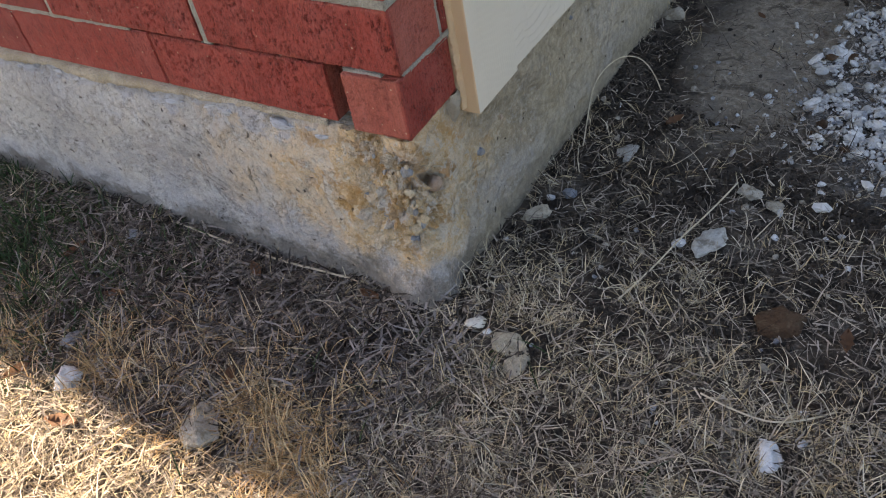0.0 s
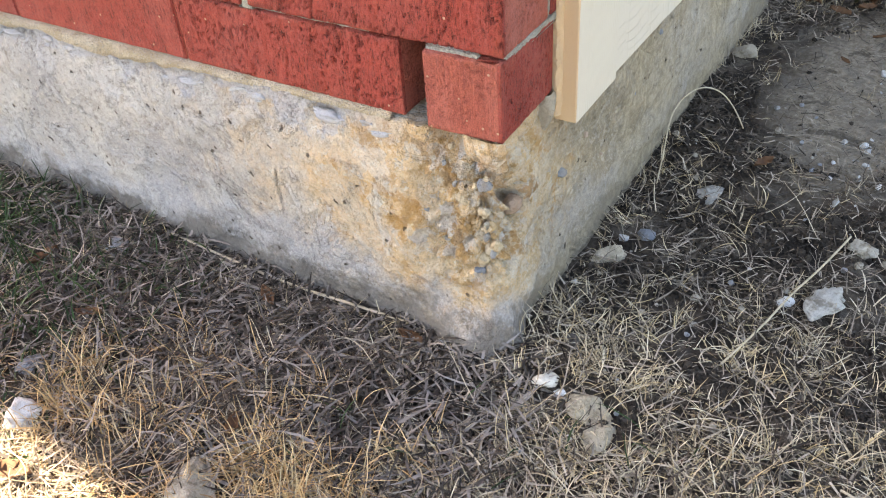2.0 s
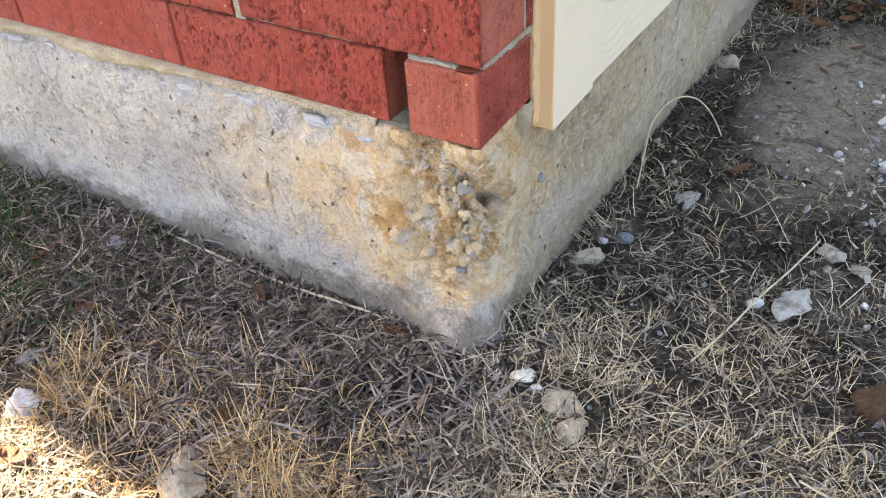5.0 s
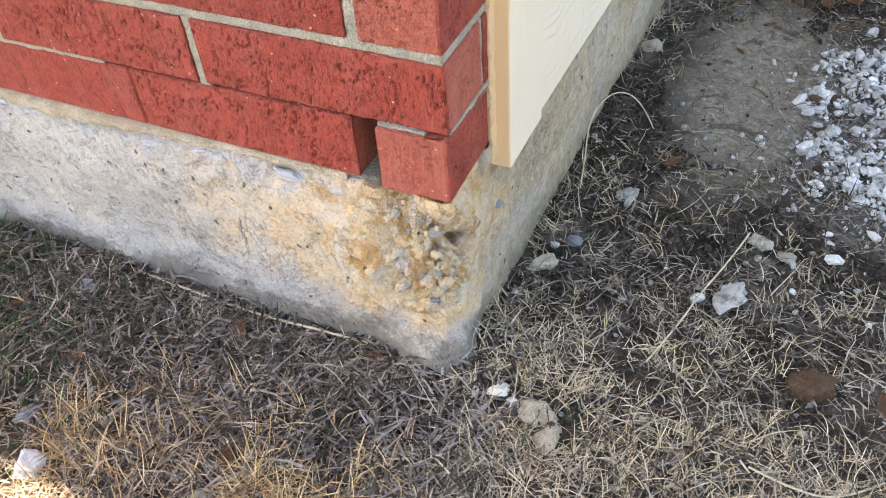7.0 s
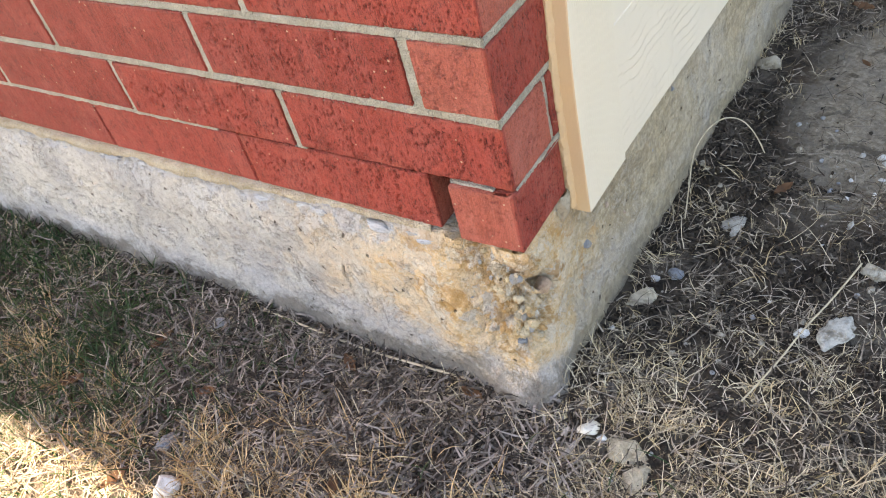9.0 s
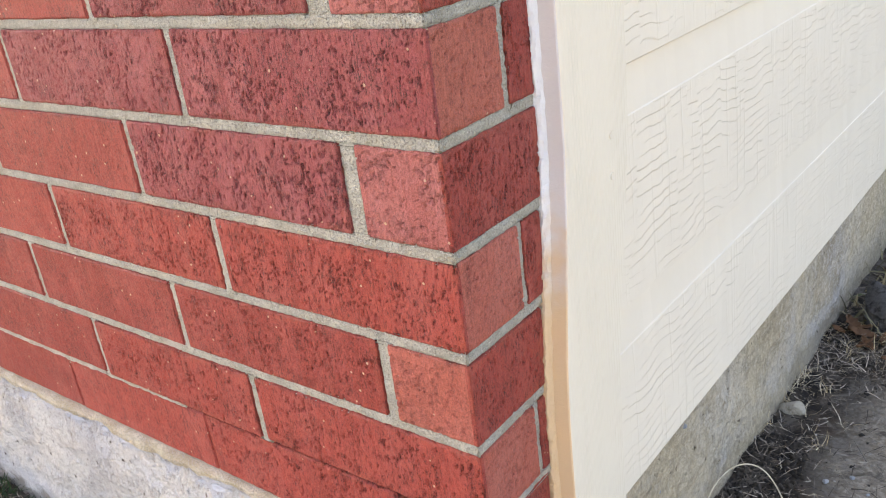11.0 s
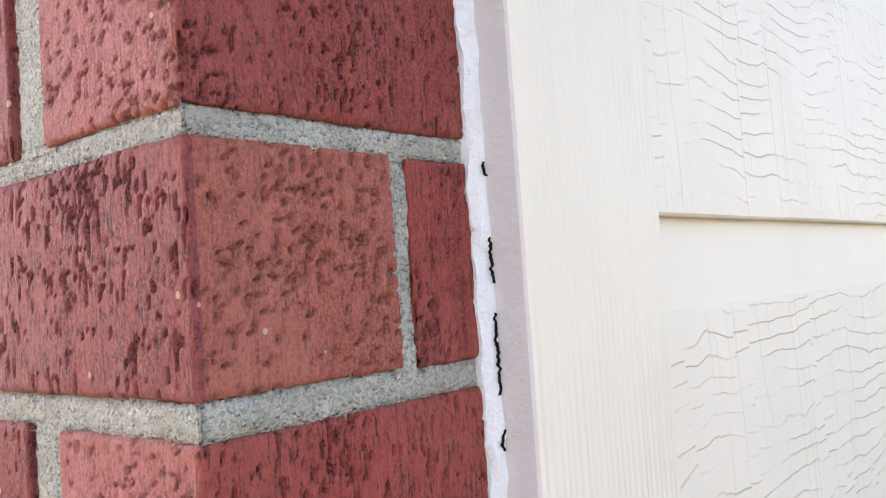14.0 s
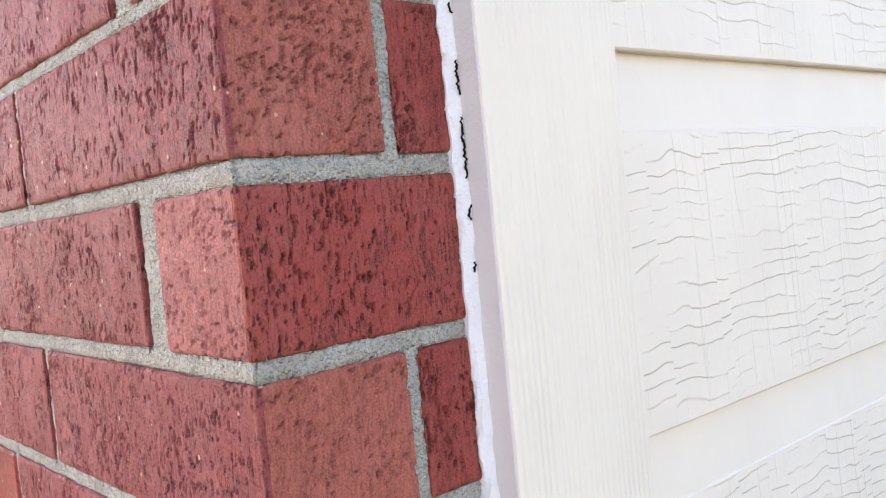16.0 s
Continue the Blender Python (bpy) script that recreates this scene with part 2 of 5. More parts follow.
    n.link(pit.outputs["Color"], sc.inputs[0])
    hole = n.math("MULTIPLY", hole, n.math("GREATER_THAN", sc.outputs[1], 0.82))
    tone = n.mix(n.math("MULTIPLY", hole, 0.8), tone, (0.09, 0.07, 0.05))
    h = n.math("ADD", n.math("MULTIPLY", fine, 0.9), n.math("ADD", mid, n.math("MULTIPLY", n.span(flake, 0.56, 0.54), 0.35)))
    h = n.math("ADD", h, n.math("MULTIPLY", hole, -1.2))
    h = n.math("ADD", h, n.math("MULTIPLY", n.noise(p, 500, 3, 0.7), 0.2))
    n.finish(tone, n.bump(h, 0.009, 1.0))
    return m


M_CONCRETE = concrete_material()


def stone_material(name, low, high, dirt=(0.2, 0.15, 0.09), amount=0.75, relief=0.005):
    m = material(name, 0.85, spec=0.25)
    n = Net(m)
    p = n.place()
    r = n.random()
    tone = n.mix(n.math("FRACT", n.math("ADD", n.math("MULTIPLY", n.island(), 3.7), r)), low, high)
    tone = n.mix(n.span(n.noise(p, 70, 4, 0.65), 0.48, 0.7, 0, amount), tone, dirt)
    g = n.noise(p, 320, 4, 0.7)
    tone = n.mix(n.span(g, 0.45, 0.8, 0, 0.4), tone, tuple(c * 0.45 for c in low))
    n.finish(tone, n.bump(n.math("ADD", g, n.noise(p, 90, 3)), relief, 1.0))
    return m


M_LIME = stone_material("pale_limestone", (0.5, 0.44, 0.34), (0.66, 0.61, 0.51))
M_GRAVEL = stone_material("white_gravel", (0.58, 0.58, 0.57), (0.88, 0.87, 0.85), (0.4, 0.36, 0.3), 0.25, 0.0012)
M_BEDGRAVEL = stone_material("crushed_gravel", (0.4, 0.39, 0.37), (0.86, 0.84, 0.79), (0.2, 0.18, 0.15), 0.5, 0.0012)
M_PEBBLE = stone_material("cream_pebble", (0.7, 0.65, 0.55), (0.78, 0.74, 0.64), (0.45, 0.38, 0.28), 0.3, 0.001)
M_TANROCK = stone_material("tan_limestone", (0.6, 0.5, 0.35), (0.74, 0.65, 0.5), (0.34, 0.26, 0.16), 0.55)
M_ROCK = stone_material("grey_white_rock", (0.5, 0.47, 0.41), (0.66, 0.64, 0.58), (0.24, 0.2, 0.15), 0.8)
M_BROWN = stone_material("brown_stone", (0.085, 0.05, 0.03), (0.14, 0.08, 0.045))
M_AGG = stone_material("aggregate_stone", (0.68, 0.53, 0.33), (0.84, 0.74, 0.56), (0.6, 0.36, 0.14), 0.6)
M_AGGBLUE = stone_material("blue_grey_stone", (0.3, 0.33, 0.37), (0.46, 0.47, 0.48), (0.4, 0.27, 0.12), 0.4)
M_RUBBLE = stone_material("rubble_concrete", (0.15, 0.145, 0.14), (0.24, 0.23, 0.22), (0.05, 0.042, 0.034), 0.85, 0.016)
M_DARKSTONE = stone_material("dark_stone", (0.06, 0.06, 0.06), (0.14, 0.125, 0.11))


def paint_material(name, colour, kind):
    m = material(name, 0.55, spec=0.4)
    n = Net(m)
    p = n.place()
    tone = n.mix(n.span(n.noise(p, 14, 4), 0.35, 0.7), colour, tuple(c * 0.97 for c in colour))
    dirt = n.noise(p, 210, 4, 0.7)
    tone = n.mix(n.span(dirt, 0.7, 0.8, 0, 0.35), tone, (0.42, 0.36, 0.27))
    if kind in ("lumpy", "plain"):
        # tan low down: warm lawn bounce put into the colour, plus weathering
        bounce_tan = n.math("ADD", n.axis(2), n.math("MULTIPLY", n.math("SUBTRACT", n.noise(p, 30, 3), 0.5), 0.2))
        tone = n.mix(n.span(bounce_tan, 0.32, 0.2), tone, (0.68, 0.5, 0.31))
    if kind == "grain_up":
        # straight brushed grooves about 4 mm apart, wandering a little
        g = n.noise(n.place((1, 1, 0.03)), 90, 3, 0.6)
        phase = n.math("ADD", n.math("MULTIPLY", n.axis(1), 1500), n.math("MULTIPLY", g, 9))
        h = n.math("MULTIPLY", n.math("SINE", phase), n.span(n.noise(n.place((1, 1, 0.1)), 60, 3), 0.3, 0.65, 0.15, 0.6))
        h = n.math("ADD", h, n.math("MULTIPLY", n.noise(n.place((1, 1, 0.05)), 500, 3), 0.8))
        tone = n.mix(n.span(h, 0.1, -0.5, 0, 0.16), tone, (0.6, 0.5, 0.34))
        normal = n.bump(h, 0.00035, 1.0)
    elif kind == "cedar":
        # embossed cedar: wavy ledges across, broken by upright saw breaks
        wob = n.noise(n.place((1, 1, 0.3)), 20, 2, 0.5)
        saw = n.cells(n.place((1, 1, 0.12)), 24)
        sc = n.node("ShaderNodeSeparateColor")
        n.link(saw.outputs["Color"], sc.inputs[0])
        phase = n.math("ADD", n.math("MULTIPLY", n.axis(2), 92), n.math("MULTIPLY", wob, 1.6))
        phase = n.math("ADD", phase, n.math("MULTIPLY", sc.outputs[0], 0.8))
        phase = n.math("ADD", phase, n.math("MULTIPLY", n.noise(n.place((0.3, 0.3, 1)), 22, 2, 0.5), 2.6))
        tooth = n.math("FRACT", phase)
        ledge = n.span(tooth, 0.11, 0.0, 0, -1)
        up = n.span(n.noise(n.place((1, 1, 0.03)), 150, 2, 0.5), 0.58, 0.68)
        where = n.span(n.noise(n.place((1, 0.8, 1.6)), 16, 4, 0.65), 0.38, 0.58)
        strip = n.math("FRACT", n.math("DIVIDE", n.math("SUBTRACT", n.axis(2), SIDING_FOOT), EXPOSE))
        zone = n.math("MULTIPLY", n.span(strip, 0.8, 0.77), n.span(strip, 0.0, 0.04))
        groove = n.math("MULTIPLY", n.math("MULTIPLY", ledge, where), zone)
        h = n.math("ADD", groove, n.math("MULTIPLY", n.math("MULTIPLY", up, zone), 0.6))
        # tan shadow lines of the ledges, put faintly into the paint colour
        tone = n.mix(n.math("MULTIPLY", groove, -0.04), tone, (0.5, 0.41, 0.27))
        h = n.math("ADD", h, n.math("MULTIPLY", n.math("MULTIPLY", n.noise(p, 110, 4), zone), 0.5))
        normal = n.bump(h, 0.0006, 1.0)
    else:
        normal = n.bump(n.noise(p, 190, 5, 0.65), 0.003 if kind == "lumpy" else 0.0012, 0.8)
    n.finish(tone, normal)
    return m


SIDING_FOOT, EXPOSE = -0.046, 0.2093
M_TRIM = paint_material("cream_trim_paint", (0.72, 0.648, 0.525), "grain_up")
M_SIDING = paint_material("cream_siding_paint", (0.72, 0.648, 0.53), "cedar")
# trim paint greyed and cooled: the edge's shade put into its colour
M_TRIM_SHADED = paint_material("shaded_trim_edge", (0.64, 0.615, 0.6), "plain")
M_CAULK = paint_material("white_caulk", (0.76, 0.77, 0.77), "lumpy")


def soil_material():
    m = material("dark_soil", 0.95, spec=0.2)
    n = Net(m)
    p = n.place()
    x, y = n.axis(0), n.axis(1)
    fine = n.noise(p, 180, 5, 0.7)
    mid = n.noise(p, 22, 5, 0.65)
    tone = n.mix(n.span(mid, 0.35, 0.68), (0.042, 0.034, 0.027), (0.18, 0.146, 0.112))
    # bare trodden patch beside the gravel
    dx, dy = n.math("SUBTRACT", x, 0.205), n.math("SUBTRACT", y, 0.64)
    d = n.math("SQRT", n.math("ADD", n.math("MULTIPLY", dx, n.math("MULTIPLY", dx, 5.5)), n.math("MULTIPLY", dy, dy)))
    d = n.math("ADD", d, n.math("MULTIPLY", n.math("SUBTRACT", mid, 0.5), 0.22))
    tone = n.mix(n.span(d, 0.33, 0.14, 0, 0.92), tone, n.mix(n.span(n.noise(p, 120, 6, 0.75), 0.4, 0.62), (0.36, 0.295, 0.22), (0.6, 0.505, 0.39)))
    tone = n.mix(n.span(n.noise(p, 48, 5, 0.7), 0.54, 0.7, 0, 0.35), tone, (0.07, 0.055, 0.042))
    ex, ey = n.math("MULTIPLY", n.math("SUBTRACT", x, 0.5), 4.6), n.math("MULTIPLY", n.math("SUBTRACT", y, 0.58), 3.6)
    e = n.math("ADD", n.math("ADD", n.math("MULTIPLY", ex, ex), n.math("MULTIPLY", ey, ey)), n.math("MULTIPLY", n.math("SUBTRACT", mid, 0.5), 1.2))
    tone = n.mix(n.span(e, 1.25, 0.8, 0, 0.85), tone, n.mix(n.span(n.noise(p, 300, 4, 0.7), 0.42, 0.62), (0.13, 0.122, 0.11), (0.48, 0.46, 0.43)))
    tone = n.mix(n.span(n.noise(p, 9, 4, 0.6), 0.56, 0.66, 0, 0.5), tone, (0.1, 0.058, 0.036))
    dust = n.noise(p, 13, 6, 0.7, 0.6)
    tone = n.mix(n.span(dust, 0.52, 0.6, 0, 0.5), tone, (0.3, 0.265, 0.22))
    tone = n.mix(n.span(dust, 0.46, 0.38, 0, 0.6), tone, (0.03, 0.024, 0.019))
    tone = n.mix(n.span(fine, 0.58, 0.76, 0, 0.5), tone, (0.22, 0.18, 0.135))
    chip = n.cells(p, 85)
    sc = n.node("ShaderNodeSeparateColor")
    n.link(chip.outputs["Color"], sc.inputs[0])
    spot = n.math("MULTIPLY", n.span(chip.outputs["Distance"], 0.2, 0.1), n.math("GREATER_THAN", sc.outputs[0], 0.9))
    tone = n.mix(spot, tone, (0.5, 0.46, 0.4))
    h = n.math("ADD", n.math("MULTIPLY", fine, 0.6), mid)
    away = n.math("MAXIMUM", n.span(y, -0.55, -1.8), n.span(n.math("ABSOLUTE", n.math("ADD", x, 0.4)), 1.2, 2.8))
    tone = n.mix(away, tone, n.mix(n.span(mid, 0.4, 0.6), (0.04, 0.045, 0.022), (0.14, 0.118, 0.072)))
    n.finish(tone, n.bump(h, 0.02, 1.0))
    return m


M_SOIL = soil_material()


def blade_material(name, *tones):
    m = material(name, 0.7, spec=0.25)
    n = Net(m)
    stops = [(i / (len(tones) - 1), c) for i, c in enumerate(tones)]
    tone = n.ramp(n.island(), *stops)
    tone = n.mix(n.span(n.noise(n.place(), 60, 3), 0.4, 0.7, 0, 0.5), tone, tuple(c * 0.6 for c in tones[0]))
    n.finish(tone)
    return m


M_STRAW = blade_material("straw_blades", (0.26, 0.19, 0.12), (0.62, 0.51, 0.33), (0.86, 0.77, 0.57), (0.72, 0.56, 0.3), (0.36, 0.27, 0.17))
M_GOLD = blade_material("golden_blades", (0.36, 0.21, 0.09), (0.68, 0.46, 0.22), (0.8, 0.62, 0.36))
M_THATCH = blade_material("grey_thatch", (0.03, 0.022, 0.016), (0.15, 0.115, 0.085), (0.6, 0.51, 0.4), (0.06, 0.042, 0.03))
M_FALLEN = blade_material("fallen_blades", (0.022, 0.018, 0.015), (0.09, 0.074, 0.06), (0.4, 0.35, 0.31), (0.045, 0.035, 0.028))
M_GREEN = blade_material("green_blades", (0.02, 0.046, 0.018), (0.036, 0.078, 0.024), (0.085, 0.12, 0.04))
M_LAWN = blade_material("half_green_lawn", (0.06, 0.07, 0.03), (0.26, 0.22, 0.12), (0.46, 0.37, 0.21), (0.1, 0.11, 0.045))
M_LEAF = blade_material("dead_leaf", (0.1, 0.052, 0.03), (0.23, 0.12, 0.06))
M_STEM = blade_material("bleached_stem", (0.46, 0.37, 0.24), (0.74, 0.65, 0.48))
M_ROOF = material("grey_roof", 0.9)
M_SOFFIT = paint_material("soffit_paint", (0.7, 0.67, 0.6), "lumpy")


# ---------------------------------------------------------------- helpers of this scene
def mesh_of(name, verts, faces, mats, indices=None, smooth=False):
    me = bpy.data.meshes.new(name)
    me.from_pydata([tuple(v) for v in verts], [], [tuple(f) for f in faces])
    for m in mats:
        me.materials.append(m)
    if indices is not None:
        me.polygons.foreach_set("material_index", indices)
    if smooth:
        me.polygons.foreach_set("use_smooth", [True] * len(me.polygons))
    me.update()
    return me


def part(name, me, parent=None, label="", m=None):
    ob = new(name, me)
    if m is not None:
        ob.matrix_world = m
    if parent is not None:
        ob.parent = parent
    if label:
        ob["label"] = label
    return ob


def box_mesh(name, lo, hi, mat, chamfer=0.0):
    bm = bmesh.new()
    bmesh.ops.create_cube(bm, size=1)
    for v in bm.verts:
        v.co = Vector([lo[i] + (v.co[i] + 0.5) * (hi[i] - lo[i]) for i in range(3)])
    if chamfer:
        bmesh.ops.bevel(bm, geom=bm.edges[:], offset=chamfer, segments=2, affect="EDGES", profile=0.5)
    me = bpy.data.meshes.new(name)
    bm.to_mesh(me)
    bm.free()
    me.materials.append(mat)
    return me


def fbm(x, y, z, f, octaves=3):
    s, a = 0.0, 1.0
    for _ in range(octaves):
        s += a * noise.noise((x * f, y * f, z * f))
        f, a = f * 2.1, a * 0.5
    return s


GROUND = -0.232


def ground_z(x, y):
    d = max(abs(x), abs(y))
    z = GROUND + 0.012 * noise.noise((x * 3.1, y * 3.1, 0.3)) + 0.006 * noise.noise((x * 11, y * 11, 2.7))
    z += 0.0035 * noise.noise((x * 37, y * 37, 5.1))
    if x < 0 and y < 0:
        z += 0.02 * min(1.0, max(0.0, (-x - 0.35) / 0.8)) * math.exp(-(y / 0.25) ** 2)
    # soil banked against the slab at the corner
    z += 0.012 * math.exp(-((x - 0.0) ** 2 + (y + 0.0) ** 2) / 0.006)
    if d > 2.5:
        z += 0.1 * noise.noise((x * 0.2, y * 0.2, 9.0)) * min(1, (d - 2.5) / 5)
    return z


# ---------------------------------------------------------------- ground
def axis_lines(a, b, step):
    near = list(np.arange(a, b + 1e-6, step))
    out, s, lo = [], step, a
    while lo > -400:
        s *= 1.35
        lo -= s
        out.append(lo)
    far, s, hi = [], step, near[-1]
    while hi < 400:
        s *= 1.35
        hi += s
        far.append(hi)
    return out[::-1] + near + far


gx, gy = axis_lines(-1.5, 0.85, 0.0085), axis_lines(-0.75, 1.35, 0.0085)
gv = [(x, y, ground_z(x, y)) for y in gy for x in gx]
w = len(gx)
gf = [(j * w + i, j * w + i + 1, (j + 1) * w + i + 1, (j + 1) * w + i) for j in range(len(gy) - 1) for i in range(w - 1)]
ground = part("ground", mesh_of("ground", gv, gf, [M_SOIL], smooth=True))
tagged(ground, "dark crumbly soil with thin dry lawn and a bare trodden patch", "ground", kind="structure")

# ---------------------------------------------------------------- slab foundation
SLAB_L, SLAB_R, SPLAY = -0.011, -0.004, 0.02


def spaced(stops):
    out = []
    for (a, b, step) in stops:
        k = max(1, int(round((b - a) / step)))
        out += [a + (b - a) * i / k for i in range(k)]
    return out + [stops[-1][1]]


def slab_mesh():
    run = spaced([(-8, -1.5, 0.5), (-1.5, -0.5, 0.009), (-0.5, -0.262, 0.0034), (-0.262, -0.222, 0.0011), (-0.222, -0.2, 0.0028), (-0.2, 0.16, 0.0026), (0.16, 0.5, 0.007), (0.5, 1.4, 0.012), (1.4, 8, 0.5)])
    up = spaced([(-0.32, -0.2, 0.006), (-0.2, 0.0, 0.0028)])
    rows = []
    for z in up:
        row = []
        for s in run:
            if s <= 0:
                px, py, nx, ny = s + SLAB_R, SLAB_L + 0.009 * min(1, max(0, (z + 0.06) / 0.06)), 0.0, -1.0
            else:
                px, py, nx, ny = SLAB_R + SPLAY * max(0, s - 0.1), s + SLAB_L, 1.0, 0.0
            turn = min(1.0, max(0.0, s / 0.04 + 0.5))
            if 0 < turn < 1:
                nx, ny = math.sin(turn * math.pi / 2), -math.cos(turn * math.pi / 2)
            a = abs(s)
            # broken arris: a flat worn bevel along the corner
            r = 0.0095 + 0.006 * noise.noise((3.0, z * 30, 1.0)) + 0.016 * math.exp(-((z + 0.085) / 0.06) ** 4)
            if a < r * 2.2:
                k = max(0.0, 1 - a / (r * 2.2))
                diag = r * 0.55 * k * k
                px -= diag
                py += diag
            d = 0.0034 * fbm(px, py, z, 14) + 0.0022 * fbm(px, py, z, 60) + 0.0008 * fbm(px, py, z, 210, 2)
            rough = math.exp(-((s + 0.024) / 0.06) ** 6) * math.exp(-((z + 0.085) / 0.072) ** 6)
            if rough > 0.01:
                wx, wy, wz = px + 0.01 * noise.noise((px * 40, py * 40, z * 40)), py, z + 0.01 * noise.noise((px * 40, z * 40, 7.0))
                f1 = noise.voronoi((wx * 62, wy * 62, wz * 62))[0]
                lump = min(1.0, (f1[1] - f1[0]) * 3.0)
                f2 = noise.voronoi((wx * 150, wy * 150, wz * 150))[0]
                small = min(1.0, (f2[1] - f2[0]) * 2.4)
                d += rough * (0.0095 * lump + 0.0045 * small - 0.014 + 0.007 * fbm(px, py, z, 34) + 0.004 * fbm(px, py, z, 150))
                # ragged rim where the face has broken away
                if z > -0.05:
                    d -= 0.007 * rough * max(0.0, noise.noise((px * 30, py * 30, 2.0)) + 0.4)
            # the hollow in the arris, and a smaller one under it
            d -= 0.03 * math.exp(-(((s - 0.043 + 0.3 * (z + 0.078)) / 0.0125) ** 6) - ((z + 0.078) / 0.019) ** 6)
            d -= 0.013 * math.exp(-((s - 0.034) / 0.006) ** 4 - ((z + 0.125 - 0.5 * (s - 0.034)) / 0.015) ** 4)
            # a split that runs from the hollow up to the corner board
            cut = s - 0.062 - 0.62 * (z + 0.055) + 0.004 * noise.noise((z * 120, 5.0, 2.0))
            if -0.058 < z < -0.02:
                d -= 0.004 * math.exp(-(cut / 0.0018) ** 2)
            # spalled pocket below the loose brick
            d -= 0.011 * math.exp(-((s + 0.06) / 0.018) ** 2 - ((z + 0.014) / 0.012) ** 2)
            # bulging toe at the soil
            d += 0.027 * math.exp(-((s + 0.015) / 0.05) ** 2) * min(1, max(0, (-0.175 - z) / 0.05))
            # vertical crack and form ridges on the long face
            if -0.3 < s < -0.2 and -0.14 < z < -0.08:
                c = s + 0.241 + 0.004 * noise.noise((z * 90, 4.0, 0.0)) + 0.003 * noise.noise((z * 290, 6.0, 0.0))
                d -= 0.006 * math.exp(-(c / 0.001) ** 2) * min(1, (0.03 - abs(z + 0.11)) / 0.008) * max(0.0, 0.55 + noise.noise((z * 160, 9.0, 0.0)))
            # crumbled upper edge
            if z > -0.03:
                chip = noise.noise((s * 16, 7.7, z * 10)) + 0.7 * noise.noise((s * 55, 3.7, z * 30))
                d -= 0.017 * max(0, chip + 0.22) * ((z + 0.03) / 0.03) ** 0.7
            row.append((px + nx * d, py + ny * d, z + (0.003 * noise.noise((s * 30, 1.1, 0)) if z > -0.001 else 0)))
        rows.append(row)
    n = len(run)
    verts = [v for row in rows for v in row]
    faces = [(j * n + i, j * n + i + 1, (j + 1) * n + i + 1, (j + 1) * n + i) for j in range(len(rows) - 1) for i in range(n - 1)]
    # flat top, back to the wall line
    top = len(verts)
    for s, v in zip(run, rows[-1]):
        verts.append((v[0], v[1] + 0.3, v[2]) if s <= -0.3 else ((v[0] - 0.3, v[1], v[2]) if s >= 0.3 else (-0.3, 0.3, v[2])))
    base = (len(rows) - 1) * n
    faces += [(base + i, base + i + 1, top + i + 1, top + i) for i in range(n - 1)]
    return mesh_of("slab", verts, faces, [M_CONCRETE], smooth=True)


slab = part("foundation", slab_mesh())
tagged(slab, "weathered concrete slab edge, rust stained and broken at the corner", "foundation", kind="structure")


def pebble_mesh(name, size, mat, seed, flat=0.7, rough=0.25, sub=2, cuts=3):
    rnd = random.Random(seed)
    bm = bmesh.new()
    bmesh.ops.create_icosphere(bm, subdivisions=sub, radius=1)
    planes = []
    for _ in range(cuts):
        v = Vector((rnd.gauss(0, 1), rnd.gauss(0, 1), rnd.gauss(0, 1))).normalized()
        planes.append((v, rnd.uniform(0.5, 0.85)))
    k = Vector((1, rnd.uniform(0.65, 0.95), flat)) * size
    for v in bm.verts:
        c = v.co.copy()
        for p, lim in planes:
            over = c.dot(p) - lim
            if over > 0:
                c -= p * over
        c *= 1 + rough * 0.5 * noise.noise(c * 1.6 + Vector((seed, 0, 0))) + rough * 0.2 * noise.noise(c * 5 + Vector((0, seed, 0)))
        v.co = Vector((c.x * k.x, c.y * k.y, c.z * k.z))
    me = bpy.data.meshes.new(name)
    bm.to_mesh(me)
    bm.free()
    me.materials.append(mat)
    return me


# mortar lumps left under the loose brick and beside the trim
M_DAB = stone_material("weathered_mortar", (0.46, 0.4, 0.3), (0.56, 0.5, 0.4), (0.3, 0.24, 0.15), 0.7, 0.006)


def mortar_dab(along, x0, x1, out, drop, seed, label):
    """A dab of bedding mortar that hangs over the slab edge; along 0: on the lawn face, 1: on the side face."""
    n, m = 26, 12
    verts = []
    for i in range(n + 1):
        a = i / n
        belly = math.sin(math.pi * a) ** 0.6
        for j in range(m + 1):
            b = j / m
            u = x0 + (x1 - x0) * a + 0.003 * noise.noise((a * 5, b * 3, seed))
            h = out * belly * math.sin(math.pi * min(1.0, 0.25 + b * 0.75)) ** 0.7 + 0.0022 * noise.noise((u * 60, b * 5, seed)) + 0.0008 * noise.noise((u * 240, b * 20, seed))
            z = 0.007 - (0.007 + drop * (0.35 + 0.65 * belly) * (1 + 0.5 * noise.noise((u * 70, 1.0, seed)))) * b
            verts.append((u, -0.006 - h, z) if along == 0 else (-0.006 + h, u, z))
    faces = [(i * (m + 1) + j, i * (m + 1) + j + 1, (i + 1) * (m + 1) + j + 1, (i + 1) * (m + 1) + j) for i in range(n) for j in range(m)]
    if along:
        faces = [f[::-1] for f in faces]
    part("mortar_dab", mesh_of("mortar_dab", verts, faces, [M_CONCRETE if seed < 5 else M_DAB], smooth=True), slab, label)


